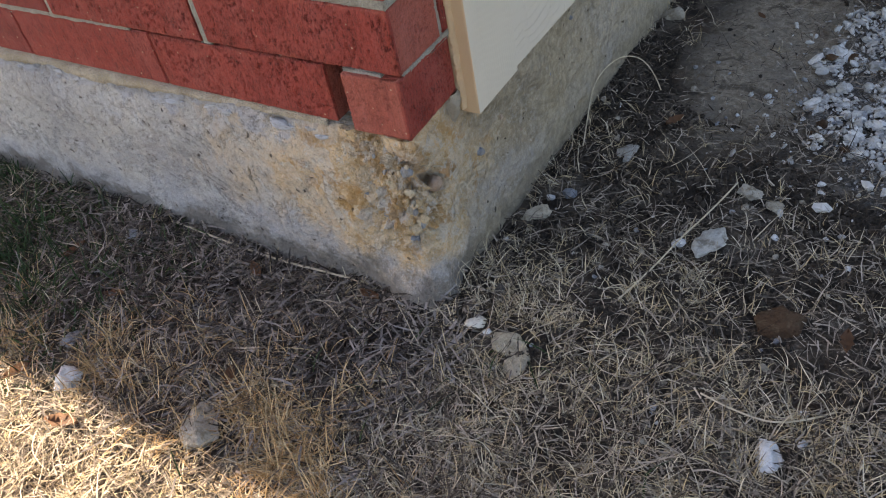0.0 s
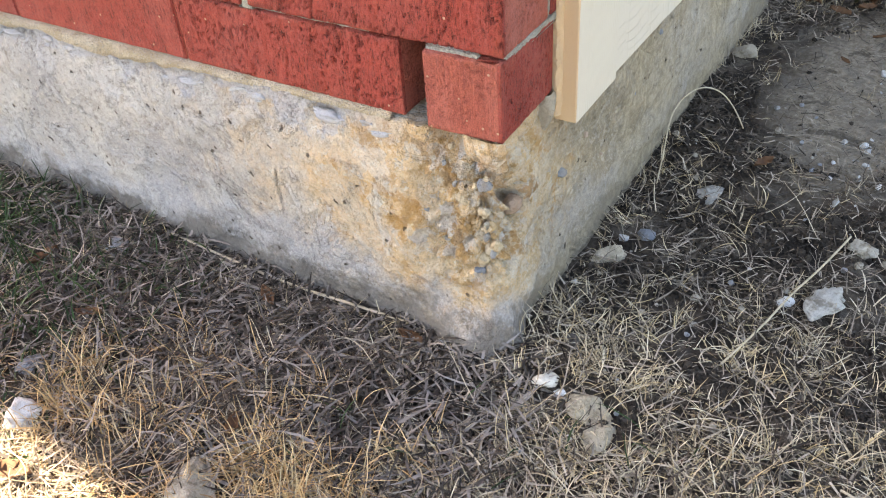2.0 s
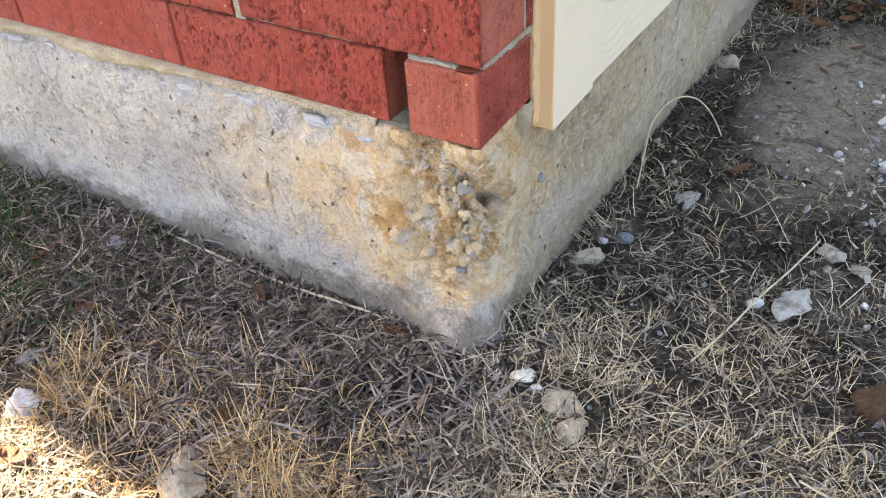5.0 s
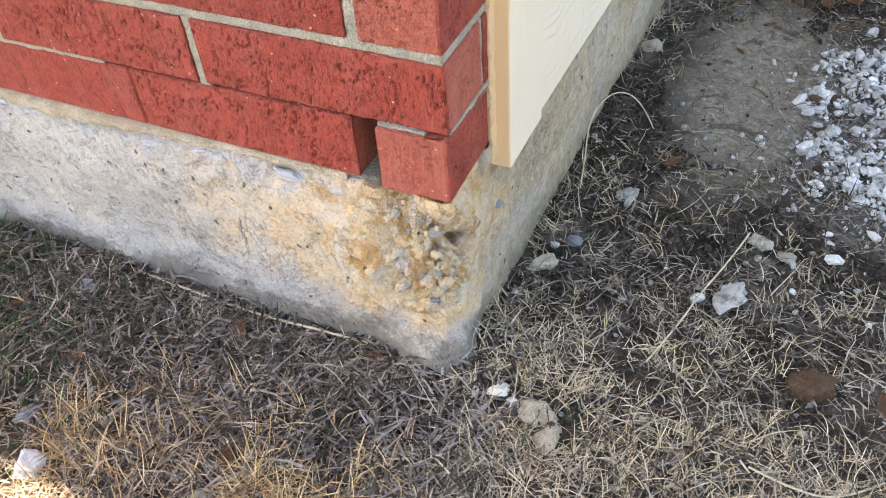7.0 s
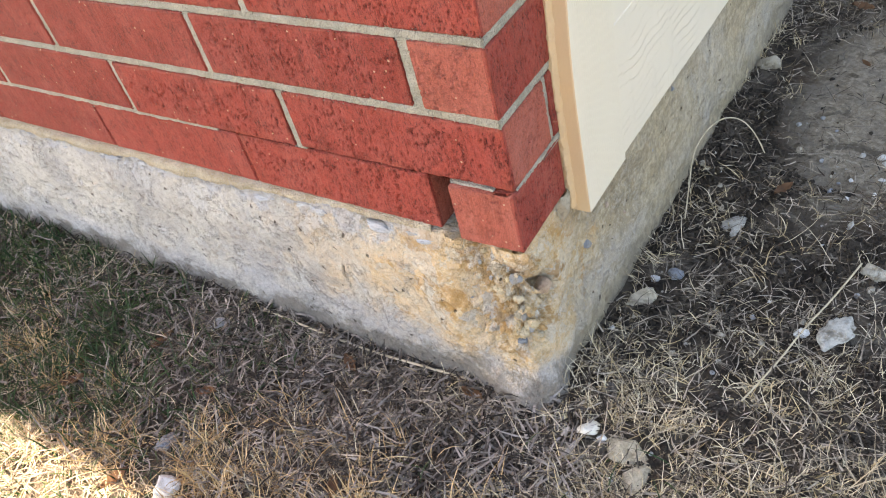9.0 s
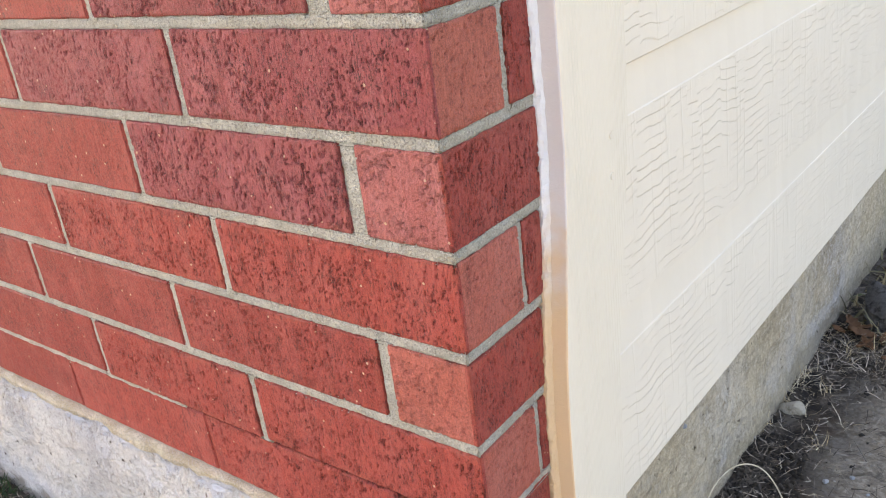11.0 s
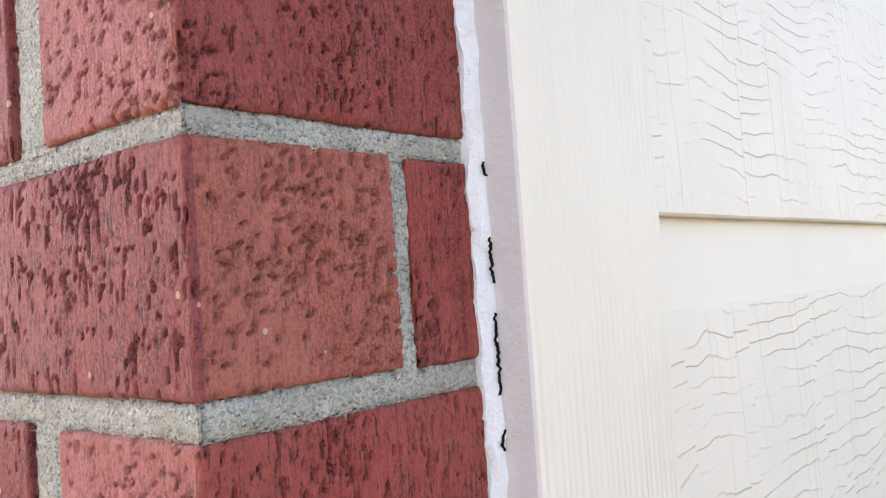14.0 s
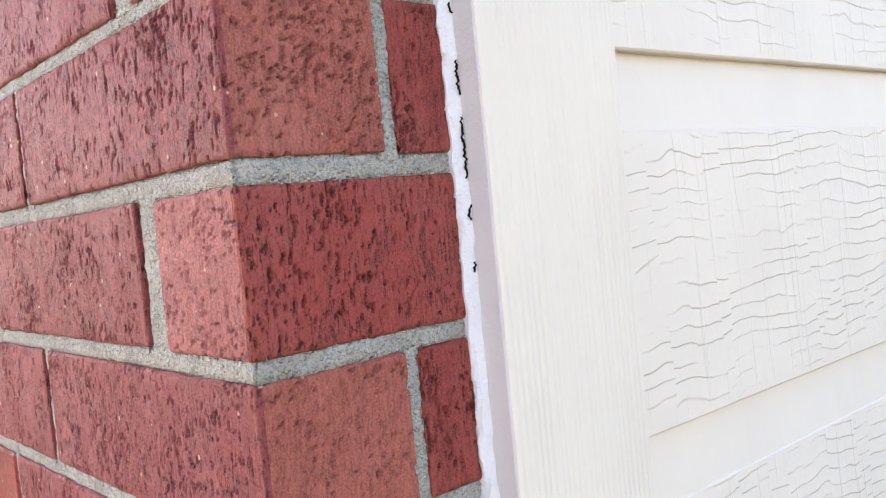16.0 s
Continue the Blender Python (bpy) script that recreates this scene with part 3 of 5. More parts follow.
mortar_dab(0, -0.034, 0.004, 0.005, 0.02, 1.0, "smooth mortar dab under the loose brick")
mortar_dab(0, -0.088, -0.066, 0.006, 0.013, 2.0, "broken mortar dab beside the open joint")
mortar_dab(1, -0.008, 0.03, 0.006, 0.022, 3.0, "smooth mortar dab under the loose brick")
mortar_dab(1, 0.028, 0.068, 0.006, 0.016, 4.0, "thin mortar smear under the loose brick")
mortar_dab(1, 0.07, 0.093, 0.01, 0.026, 5.0, "pale mortar lump at the foot of the corner board")
# exposed aggregate in the broken corner
M_PINKSTONE = stone_material("brown_aggregate", (0.5, 0.37, 0.28), (0.62, 0.48, 0.37), (0.3, 0.19, 0.12), 0.5)
part("aggregate_stone", pebble_mesh("aggregate", 0.0092, M_PINKSTONE, 61, 0.8, 0.3, 2, 6), slab, "rounded brown stone lodged in the hollow of the corner", pose(-0.0155, 0.034, -0.083, 20, 30, 40) @ Matrix.Diagonal((1.1, 1.2, 1.7, 1)))
rnd = random.Random(5)
agg = [pebble_mesh("aggregate", 1.0, m, 40 + i, 0.7, 0.5, 2, 9) for i, m in enumerate((M_AGG, M_AGG, M_AGGBLUE, M_AGG, M_LIME))]
for i in range(48):
    s = rnd.gauss(-0.028, 0.032)
    z = rnd.gauss(-0.078, 0.038)
    if not (-0.11 < s < 0.04 and -0.17 < z < -0.012):
        continue
    if s > 0.016 and (-0.105 < z < -0.05 or -0.14 < z < -0.11):
        continue
    r = rnd.choice((0.003, 0.004, 0.005, 0.0065, 0.008)) * rnd.uniform(0.8, 1.1)
    deep = 0.0105 + 0.9 * r
    px, py = (s + SLAB_R, SLAB_L + deep) if s < -0.012 else (SLAB_R - deep - 0.002, SLAB_L + 0.012 + max(0, s))
    part("aggregate_stone", agg[i % 5], slab, "", pose(px, py, z, rnd.uniform(0, 360), rnd.uniform(0, 360), rnd.uniform(0, 360)) @ Matrix.Diagonal((r, r, r * 1.1, 1)))
for s, z, r, k in ((-0.02, -0.098, 0.009, 4), (-0.022, -0.138, 0.009, 2), (-0.048, -0.108, 0.011, 4), (-0.07, -0.085, 0.009, 2), (-0.062, -0.087, 0.006, 2), (-0.052, -0.112, 0.008, 2), (-0.006, -0.106, 0.008, 3), (-0.036, -0.062, 0.009, 0)):
    part("aggregate_stone", agg[k], slab, "", pose(s - 0.006, SLAB_L + 0.0125, z, 20, 35, 50 * k) @ Matrix.Diagonal((r, r * 0.8, r, 1)))
# dark stones flush in the side face
for y, z, r, k in ((0.118, -0.098, 0.0075, 1), (0.17, -0.085, 0.004, 2), (0.21, -0.13, 0.0035, 0), (0.29, -0.1, 0.0065, 3), (0.36, -0.06, 0.005, 1)):
    part("aggregate_stone", pebble_mesh("aggregate", r, M_AGGBLUE if k % 2 else M_PINKSTONE, 90 + k, 0.7, 0.4, 2, 6), slab, "", pose(SLAB_R + SPLAY * max(0, y - 0.1) - r * 0.35, y, z, 30 * k, 20, 15 * k))

M_EDGE = stone_material("edge_stone", (0.46, 0.48, 0.52), (0.62, 0.62, 0.62), (0.4, 0.33, 0.24), 0.6, 0.003)
edge = [pebble_mesh("edge_stone", 1.0, M_EDGE, 80 + i, 0.7, 0.7, 3, 6) for i in range(4)]
for me in edge:
    me.polygons.foreach_set("use_smooth", [True] * len(me.polygons))
# blue grey stone showing along the crumbled upper edge
rnd = random.Random(15)
for i in range(26):
    s = -0.12 - 0.62 * rnd.random() ** 1.3
    r = rnd.choice((0.004, 0.006, 0.008, 0.011)) * rnd.uniform(0.8, 1.2)
    part("edge_stone", edge[i % 4], slab, "", pose(s, -0.002, rnd.uniform(-0.02, -0.01), rnd.uniform(-15, 15), rnd.uniform(-15, 15), 0) @ Matrix.Diagonal((r * 1.5, r * 0.7, r * 0.6, 1)))

# ---------------------------------------------------------------- brickwork
COURSE, BRICK_H, DEEP, LONG = 0.0762, 0.0667, 0.0735, 0.2455


def bow(z):
    """The corner board leans out a little between its foot and chest height."""
    a = min(1.0, max(0.0, (z - 0.1) / 0.26))
    return a * a * (3 - 2 * a)


def trim_near(z):
    return 0.095 + 0.021 * bow(z)


def trim_far(z):
    return 0.185 + 0.033 * bow(z)


def brick_mesh(length, seed, deep=DEEP, high=BRICK_H):
    rnd = random.Random(seed)
    c = 0.0016
    m = 8
    ring = [(c, 0.0), (deep - c, 0.0), (deep, c), (deep, high - c), (deep - c, high), (c, high)]
    ring += [(0.0, high - c - (high - 2 * c) * i / m) for i in range(m + 1)]
    k = max(3, int(length / 0.014))
    xs = [0.0, c] + [c + (length - 2 * c) * i / k for i in range(1, k)] + [length - c, length]
    verts = []
    for i, x in enumerate(xs):
        edge = i in (0, len(xs) - 1)
        for (y, z) in ring:
            yy, zz, xx = y, z, x
            if edge:
                yy = min(max(y, c), deep - c)
                zz = min(max(z, c), high - c)
            j = 0.0006 * noise.noise((x * 60 + seed * 3.1, z * 60, 1.5)) + 0.0004 * noise.noise((x * 210, z * 210, seed * 1.7))
            if y < deep * 0.5:
                if z < c * 1.5 or z > high - c * 1.5:
                    zz += j
                yy += 0.0006 * noise.noise((x * 45, z * 45, seed * 2.3)) + (0.0005 if edge else 0)
                if i < 2 or i > len(xs) - 3:
                    e = 0.0007 * noise.noise((z * 130, seed * 1.3, x * 8))
                    xx += e
                    yy += abs(e) * 0.6 if not edge else 0
            verts.append((xx, yy, zz))
    n = len(ring)
    faces, idx = [], []
    for i in range(len(xs) - 1):
        for q in range(n):
            faces.append((i * n + q, (i + 1) * n + q, (i + 1) * n + (q + 1) % n, i * n + (q + 1) % n))
            idx.append(0)
    faces.append(tuple(range(n)))
    last = (len(xs) - 1) * n
    faces.append(tuple(last + q for q in reversed(range(n))))
    idx += [1, 1]
    return mesh_of("brick", verts, faces, [M_FACE, M_END], idx)


def near_brick(length, seed, step=0.0013, deep=DEEP, high=BRICK_H, mats=(M_FACE, M_END)):
    """A brick seen close: front and both ends as one fine skin with real pits, drag slots and chipped arrises."""
    rad = 0.0013
    us, pos = [], []

    def add(u, x, y, nx, ny, end):
        pos.append((u, x, y, nx, ny, end))

    k = max(6, int(deep / (step * 1.5)))
    for i in range(k):
        a = i / k
        add(a * deep, 0.0, deep - (deep - rad) * a, -1.0, 0.0, 1)
    for i in range(4):
        a = math.pi / 2 * i / 4
        add(deep + rad * a, rad - rad * math.cos(a), rad - rad * math.sin(a), -math.cos(a), -math.sin(a), 0)
    k = max(6, int(length / step))
    for i in range(k + 1):
        a = i / k
        add(deep + 0.003 + a * length, rad + (length - 2 * rad) * a, 0.0, 0.0, -1.0, 0)
    for i in range(1, 5):
        a = math.pi / 2 * i / 4
        add(deep + length + rad * a, length - rad + rad * math.sin(a), rad - rad * math.cos(a), math.sin(a), -math.cos(a), 0)
    k = max(6, int(deep / (step * 1.5)))
    for i in range(1, k + 1):
        a = i / k
        add(deep + length + 0.004 + a * deep, length, rad + (deep - rad) * a, 1.0, 0.0, 1)
    m = int(high / step)
    n = len(pos)
    verts, pits, clays = [], [], []
    sx = seed * 5.37
    for j in range(-2, m + 3):
        v = min(max(j, 0), m) / m * high
        for (u, x, y, nx, ny, end) in pos:
            long_ = 0.4 if end else 0.28
            a = noise.noise((u * 820 + sx, v * 640 * long_, seed * 1.9))
            b = noise.noise((u * 760, v * 760 * 0.6, seed * 3.3 + sx))
            c = noise.noise((u * 42, v * 42, seed + 0.5))
            d = noise.noise((u * 130 + sx, v * 24, seed * 0.7))
            tear = noise.noise((u * 330 + 9, v * 520, seed * 2.2 + sx))
            pit = max(0.0, min(1.0, (a + 0.2 * c - 0.44) / 0.06))
            pit = max(pit - (0.4 if end else 0.0), 0.9 * max(0.0, min(1.0, (b + 0.26 * c - (0.5 if end else 0.56 if step < 0.0014 else 0.58)) / 0.06)), 0.8 * max(0.0, min(1.0, (tear + 0.3 * c - 0.66) / 0.05)) if step < 0.0017 else 0.0)
            h = -0.0023 * pit + 0.00036 * d + 0.0002 * c + 0.0001 * b
            rim = min(v, high - v)
            if rim < 0.0022:
                h -= 0.0009 * (1 - rim / 0.0022) ** 2
                chip = noise.noise((u * 75, 3.0 + (v > high / 2) * 9, seed * 2.1))
                h -= 0.0008 * max(0.0, chip) * (1 - rim / 0.0022)
            z = v + (0.0007 * noise.noise((u * 90, v * 9, seed * 4.4)) if rim < 0.0008 else 0)
            if j in (-1, m + 1):
                h -= 0.02
            if j in (-2, m + 2):
                verts.append((min(max(x, deep * 0.4), length - deep * 0.4) if length > deep else length * 0.5, deep * 0.6, z))
            else:
                verts.append((x + nx * h, y + ny * h, z))
            pits.append(pit * (0.8 if end else 1.0) if 0 <= j <= m else 0.0)
            side = min(abs(u - deep), abs(u - deep - length))
            cl = max(0.0, 1 - rim / 0.007) + 0.8 * max(0.0, 1 - side / 0.006)
            clays.append(max(0.0, min(1.0, cl * (0.55 + 1.5 * noise.noise((u * 28, v * 28, seed * 6.1))))))
    rows = m + 5
    faces = [(q * n + i, q * n + i + 1, (q + 1) * n + i + 1, (q + 1) * n + i) for q in range(rows - 1) for i in range(n - 1)]
    idx = [pos[i][5] and pos[i + 1][5] for q in range(rows - 1) for i in range(n - 1)]
    me = mesh_of("near_brick", verts, faces, list(mats), idx, smooth=True)
    at = me.attributes.new("pit", "FLOAT", "POINT")
    at.data.foreach_set("value", pits)
    at = me.attributes.new("clay", "FLOAT", "POINT")
    at.data.foreach_set("value", clays)
    return me


wall_front = part("wall_front", box_mesh("wall_front", (-8, 0.078, 0.0), (-0.1, 0.16, 2.42), M_DARKSTONE))
tagged(wall_front, "red brick veneer wall with grey mortar joints", "wall", kind="structure")
wall_side = part("wall_side", box_mesh("wall_side", (-0.16, 0.16, 0.002), (-0.03, 8, 2.42), M_DARKSTONE))
tagged(wall_side, "side wall with a narrow brick return and painted lap siding", "wall", kind="structure")

TOP = 12
LOW = {7: -0.0004, 9: -0.001}
GAP = {3: 0.012, 5: 0.016, 7: 0.022, 9: 0.022, 11: 0.02}
shared = [brick_mesh(LONG, s) for s in range(7)]
rnd = random.Random(11)


def lay(name, me, x, y, z, turn=0, parent=wall_front, tilt=0.0, yaw=0.0):
    return part(name, me, parent, "", pose(x, y, z, 0, tilt, turn + yaw))


def front_ends(n):
    """Right-hand ends of the full bricks of a course."""
    start = -0.094 if n == 1 else (-DEEP - GAP.get(n, 0.01) if n % 2 else 0.0)
    pitch = 0.248 if n == 1 else 0.254
    out = []
    while start > -1.9:
        out.append(start)
        start -= pitch
    return out


for n in range(1, TOP + 1):
    z = (n - 1) * COURSE + (0.004 if n == 1 else -0.0013 + LOW.get(n, 0.0))
    for k, e in enumerate(front_ends(n)):
        me = shared[rnd.randrange(7)]
        if e > -0.3 and 4 <= n <= 11:
            # upper courses: sky tint on the front, warm light tint on the return end
            me = near_brick(LONG, n * 3 + k, 0.00105 if 6 <= n <= 9 and e > -0.1 else 0.0013, mats=(M_SKYLIT_FACE, M_WARMLIT_END) if n >= 5 else (M_FACE, M_END))
        elif e > -0.3:
            me = near_brick(LONG, n * 3 + k, 0.0017)
        lay("brick", me, e - LONG, rnd.uniform(-0.0005, 0.0003) + (0.001 if n == 1 else 0), z + rnd.uniform(-0.0004, 0.0004), tilt=rnd.uniform(-0.06, 0.06))
    near = trim_near(z + 0.033) - 0.004
    if n == 1:
        ob = lay("brick", near_brick(near + 0.002, 60, 0.0014, 0.067, 0.0665), 0.001, -0.006, 0.0055, 90, tilt=0.4, yaw=1.2)
    elif n % 2:
        # the end faces the lawn here, so it gets the sky-tinted copy
        lay("brick", near_brick(near, 60 + n, 0.001 if 6 <= n <= 9 else 0.0013 if n > 3 else 0.0015, mats=(M_FACE, M_SKYLIT_END) if n >= 5 else (M_FACE, M_END)), 0.0, 0.0, z, 90)
    else:
        lay("brick", near_brick(near - 0.0805, 90 + n, 0.0013 if n > 3 else 0.002), 0.0, 0.0805, z, 90, wall_side)


def joint_mesh(length, high, deep, seed, up=False):
    """A strip of pointed mortar, its face hollow and sandy."""
    span = high if up else length
    k, m = (int(span / 0.0016), 10) if span < 0.7 else (int(span / 0.006), 4)
    verts = []
    for i in range(k + 1):
        for j in range(m + 1):
            a, b = i / k, j / m
            x, z = (b * length, a * high) if up else (a * length, b * high)
            y = 0.0013 + 0.0035 * (2 * b - 1) ** 4
            y += 0.0008 * noise.noise((x * 60 + seed, z * 60, seed * 0.7)) + 0.0009 * noise.noise((x * 260, z * 260, seed)) + 0.0006 * noise.noise((x * 620, z * 620, seed))
            verts.append((x, max(y, 0.0005), z))
    faces = [(i * (m + 1) + j, (i + 1) * (m + 1) + j, (i + 1) * (m + 1) + j + 1, i * (m + 1) + j + 1) for i in range(k) for j in range(m)]
    if up:
        faces = [f[::-1] for f in faces]
    o = len(verts)
    x0, x1, z0, z1 = 0, length, 0, high
    verts += [(x0, deep, z0), (x1, deep, z0), (x1, deep, z1), (x0, deep, z1), (x0, 0.001, z0), (x1, 0.001, z0), (x1, 0.001, z1), (x0, 0.001, z1)]
    faces += [(o, o + 4, o + 5, o + 1), (o + 3, o + 2, o + 6, o + 7), (o, o + 3, o + 7, o + 4), (o + 1, o + 5, o + 6, o + 2), (o, o + 1, o + 2, o + 3)]
    return verts, faces


def joined(name, pieces, mat, parent):
    verts, faces = [], []
    for (v, f), m in pieces:
        o = len(verts)
        verts += [m @ Vector(q) for q in v]
        faces += [tuple(o + i for i in q) for q in f]
    return part(name, mesh_of(name, verts, faces, [mat], smooth=True), parent)


LONG_GAP = 0.0085
bed_front, head_front, bed_side = [], [], []
RECESS = 0.0
for n in range(1, TOP + 1):
    z = (n - 1) * COURSE
    # bed joint above course n
    low = lambda q: (q - 1) * COURSE - 0.0013 + LOW.get(q, 0.0)
    zb = low(n) + BRICK_H - 0.0015
    tall = low(n + 1) + 0.0015 - zb
    deep = 0.062
    if n == 1:
        bed_front.append((joint_mesh(1.5, 0.0122, deep, n), pose(-1.87, RECESS, zb + 0.002)))
        bed_front.append((joint_mesh(0.245, 0.0100, deep, n + 30), pose(-0.37, RECESS + 0.0055, zb + 0.004)))
        bed_front.append((joint_mesh(0.045, 0.006, deep, n + 40), pose(-0.066, -0.003, zb + 0.0055)))
        bed_side.append((joint_mesh(trim_near(z) - 0.008, 0.008, deep, n + 70), pose(0.001 - RECESS, 0.006, zb + 0.004, 0, 0, 90)))
    else:
        bed_front.append((joint_mesh(1.3, tall, deep, n), pose(-1.9, RECESS, zb)))
        bed_front.append((joint_mesh(0.5978, tall, deep, n + 50), pose(-0.6, RECESS, zb)))
        bed_side.append((joint_mesh(trim_near(z + COURSE) - 0.0052, tall, deep, n + 70), pose(-RECESS, 0.0022, zb, 0, 0, 90)))
    for k, e in enumerate(front_ends(n)):
        if n == 1:
            if k:
                head_front.append((joint_mesh(0.0045, BRICK_H, 0.06, n * 9 + k, True), pose(e - 0.0004, 0.007, z + 0.003)))
        elif e < -0.01:
            wdt = (GAP.get(n, 0.01) if k == 0 else LONG_GAP) + 0.0072
            head_front.append((joint_mesh(wdt, BRICK_H + 0.004, 0.06, n * 9 + k, True), pose(e - 0.0024, RECESS, z - 0.004)))
    if n % 2 == 0:
        bed_side.append((joint_mesh(0.0128, BRICK_H + 0.004, 0.06, n + 170, True), pose(-RECESS, 0.0707, z - 0.004, 0, 0, 90)))
joined("bed_mortar", bed_front, M_MORTAR, wall_front)
joined("head_mortar", head_front, M_MORTAR, wall_front)
joined("side_mortar", bed_side, M_MORTAR, wall_side)

# tan bedding mortar squeezed out over the slab edge
verts, faces = [], []
xs = list(np.arange(-1.85, -0.105, 0.0035))
for i, x in enumerate(xs):
    left = min(1.0, max(0.1, (-x - 0.2) / 0.16))
    lip = max(0.0006, left * (0.0055 + 0.009 * noise.noise((x * 13, 0.4, 0)) + 0.006 * noise.noise((x * 60, 1.4, 0))) + 0.0018 * noise.noise((x * 170, 3.4, 0)))
    out = 0.0045 * (0.6 + noise.noise((x * 22, 2.4, 0)))
    back = 0.0035 * min(1, max(0, 0.9 + 2.2 * noise.noise((x * 19, 5.5, 0)))) + 0.0012 * noise.noise((x * 150, 6.5, 0))
    verts += [(x, 0.03, 0.0045), (x, 0.0015 - back * 0.4, 0.0045), (x, 0.0005 - left * 0.0025 - back - out * 0.4, 0.003), (x, -0.0005 - left * 0.004 - back - out * 0.5, -lip * 0.65), (x, -0.0015, -lip - 0.001), (x, 0.03, -0.014)]
for i in range(len(xs) - 1):
    for j in range(5):
        a = i * 6 + j
        faces.append((a, a + 1, a + 7, a + 6))
part("bedding_mortar", mesh_of("bedding_mortar", verts, faces, [M_TAN], smooth=True), wall_front, "tan mortar squeezed over the slab edge")

# the brickwork above, out of reach
bm = bmesh.new()
for n in range(TOP + 1, 32):
    z = (n - 1) * COURSE
    e = -0.0805 if n % 2 else 0.0
    while e > -7.7:
        lo, hi = (e - LONG, 0.0, z), (e, DEEP, z + BRICK_H)
        r = bmesh.ops.create_cube(bm, size=1)
        for v in r["verts"]:
            v.co = Vector([lo[i] + (v.co[i] + 0.5) * (hi[i] - lo[i]) for i in range(3)])
        e -= 0.254
for n in range(1, TOP + 1):
    e = front_ends(n)[-1] - 0.254
    while e > -7.7:
        lo, hi = (e - LONG, 0.0, (n - 1) * COURSE), (e, DEEP, (n - 1) * COURSE + BRICK_H)
        r = bmesh.ops.create_cube(bm, size=1)
        for v in r["verts"]:
            v.co = Vector([lo[i] + (v.co[i] + 0.5) * (hi[i] - lo[i]) for i in range(3)])
        e -= 0.254
me = bpy.data.meshes.new("brickwork")
bm.to_mesh(me)
bm.free()
me.materials.append(M_FACE)
tagged(part("brickwork", me, wall_front), kind="stuff")
part("mortar_backing", box_mesh("mortar_backing", (-7.9, 0.003, TOP * COURSE - 0.01), (-0.003, 0.076, 2.4), M_MORTAR), wall_front)
part("mortar_backing", box_mesh("mortar_backing", (-7.9, 0.003, 0.004), (-1.92, 0.076, TOP * COURSE - 0.012), M_MORTAR), wall_front)
part("mortar_backing", box_mesh("mortar_backing", (-0.076, 0.078, TOP * COURSE - 0.01), (-0.003, 0.13, 2.4), M_MORTAR), wall_side)


# ---------------------------------------------------------------- corner trim, caulk and siding
def strip_mesh(name, section, zs, mat, wave=0.0, seed=0.0):
    """Sweeps a section given as functions of z up the wall."""
    verts, n = [], None
    for z in zs:
        pts = section(z)
        n = len(pts)
        for i, (x, y) in enumerate(pts):
            verts.append((x + wave * noise.noise((z * 90, i * 3.3, seed)), y + wave * noise.noise((z * 90, i * 3.3, seed + 9)), z))
    faces = [(r * n + i, r * n + (i + 1) % n, (r + 1) * n + (i + 1) % n, (r + 1) * n + i) for r in range(len(zs) - 1) for i in range(n)]
    faces += [tuple(range(n))[::-1], tuple((len(zs) - 1) * n + i for i in range(n))]
    return mesh_of(name, verts, faces, [mat])


TRIM_X = 0.0185
NAILS = ((0.186, 0.328), (0.185, 0.295))


def trim_section(z):
    a, b, c = trim_near(z), trim_far(z), 0.0016
    return [(-0.004, a), (TRIM_X - c, a), (TRIM_X - 0.0004, a + c * 0.4), (TRIM_X, a + c * 1.2), (TRIM_X, b - c), (TRIM_X - c, b), (-0.004, b)]


zs = [-0.026 + (2.43) * i / 160 for i in range(161)]
board = strip_mesh("trim_board", trim_section, zs, M_TRIM, 0.0002, 2.0)
board.materials.append(M_TRIM_SHADED)
for f in board.polygons:
    if f.normal.y < -0.8:
        f.material_index = 1
trim = part("trim_board", board)
tagged(trim, "cream painted wood grain corner trim board beside the brick", "trim", kind="structure")


def caulk_section(z):
    a = trim_near(z)
    f = 0.0014 * noise.noise((z * 70, 0.0, 3.0)) + 0.0012 * noise.noise((z * 23, 4.0, 3.0)) + 0.0009 * noise.noise((z * 260, 7.0, 3.0))
    return [(-0.004, a - 0.0052), (0.0014 + f * 0.3, a - 0.0056 + f), (0.0034 + f * 0.3, a - 0.0038 + f * 0.5), (0.0046 + f * 0.5, a - 0.0006), (0.0044, a + 0.001), (-0.004, a + 0.001)]


zs = [-0.02 + 0.0025 * i for i in range(int(0.98 / 0.0025))]
caulk = part("caulk_bead", strip_mesh("caulk_bead", caulk_section, zs, M_CAULK, 0.0013, 5.0), trim, "cracked white caulk")

# cracks in the caulk: near-black strips on the bead, their colour standing for shade
M_CRACK = material("crack_shadow", 0.95, spec=0.05)
M_CRACK.node_tree.nodes["Principled BSDF"].inputs["Base Color"].default_value = (0.012, 0.011, 0.01, 1)
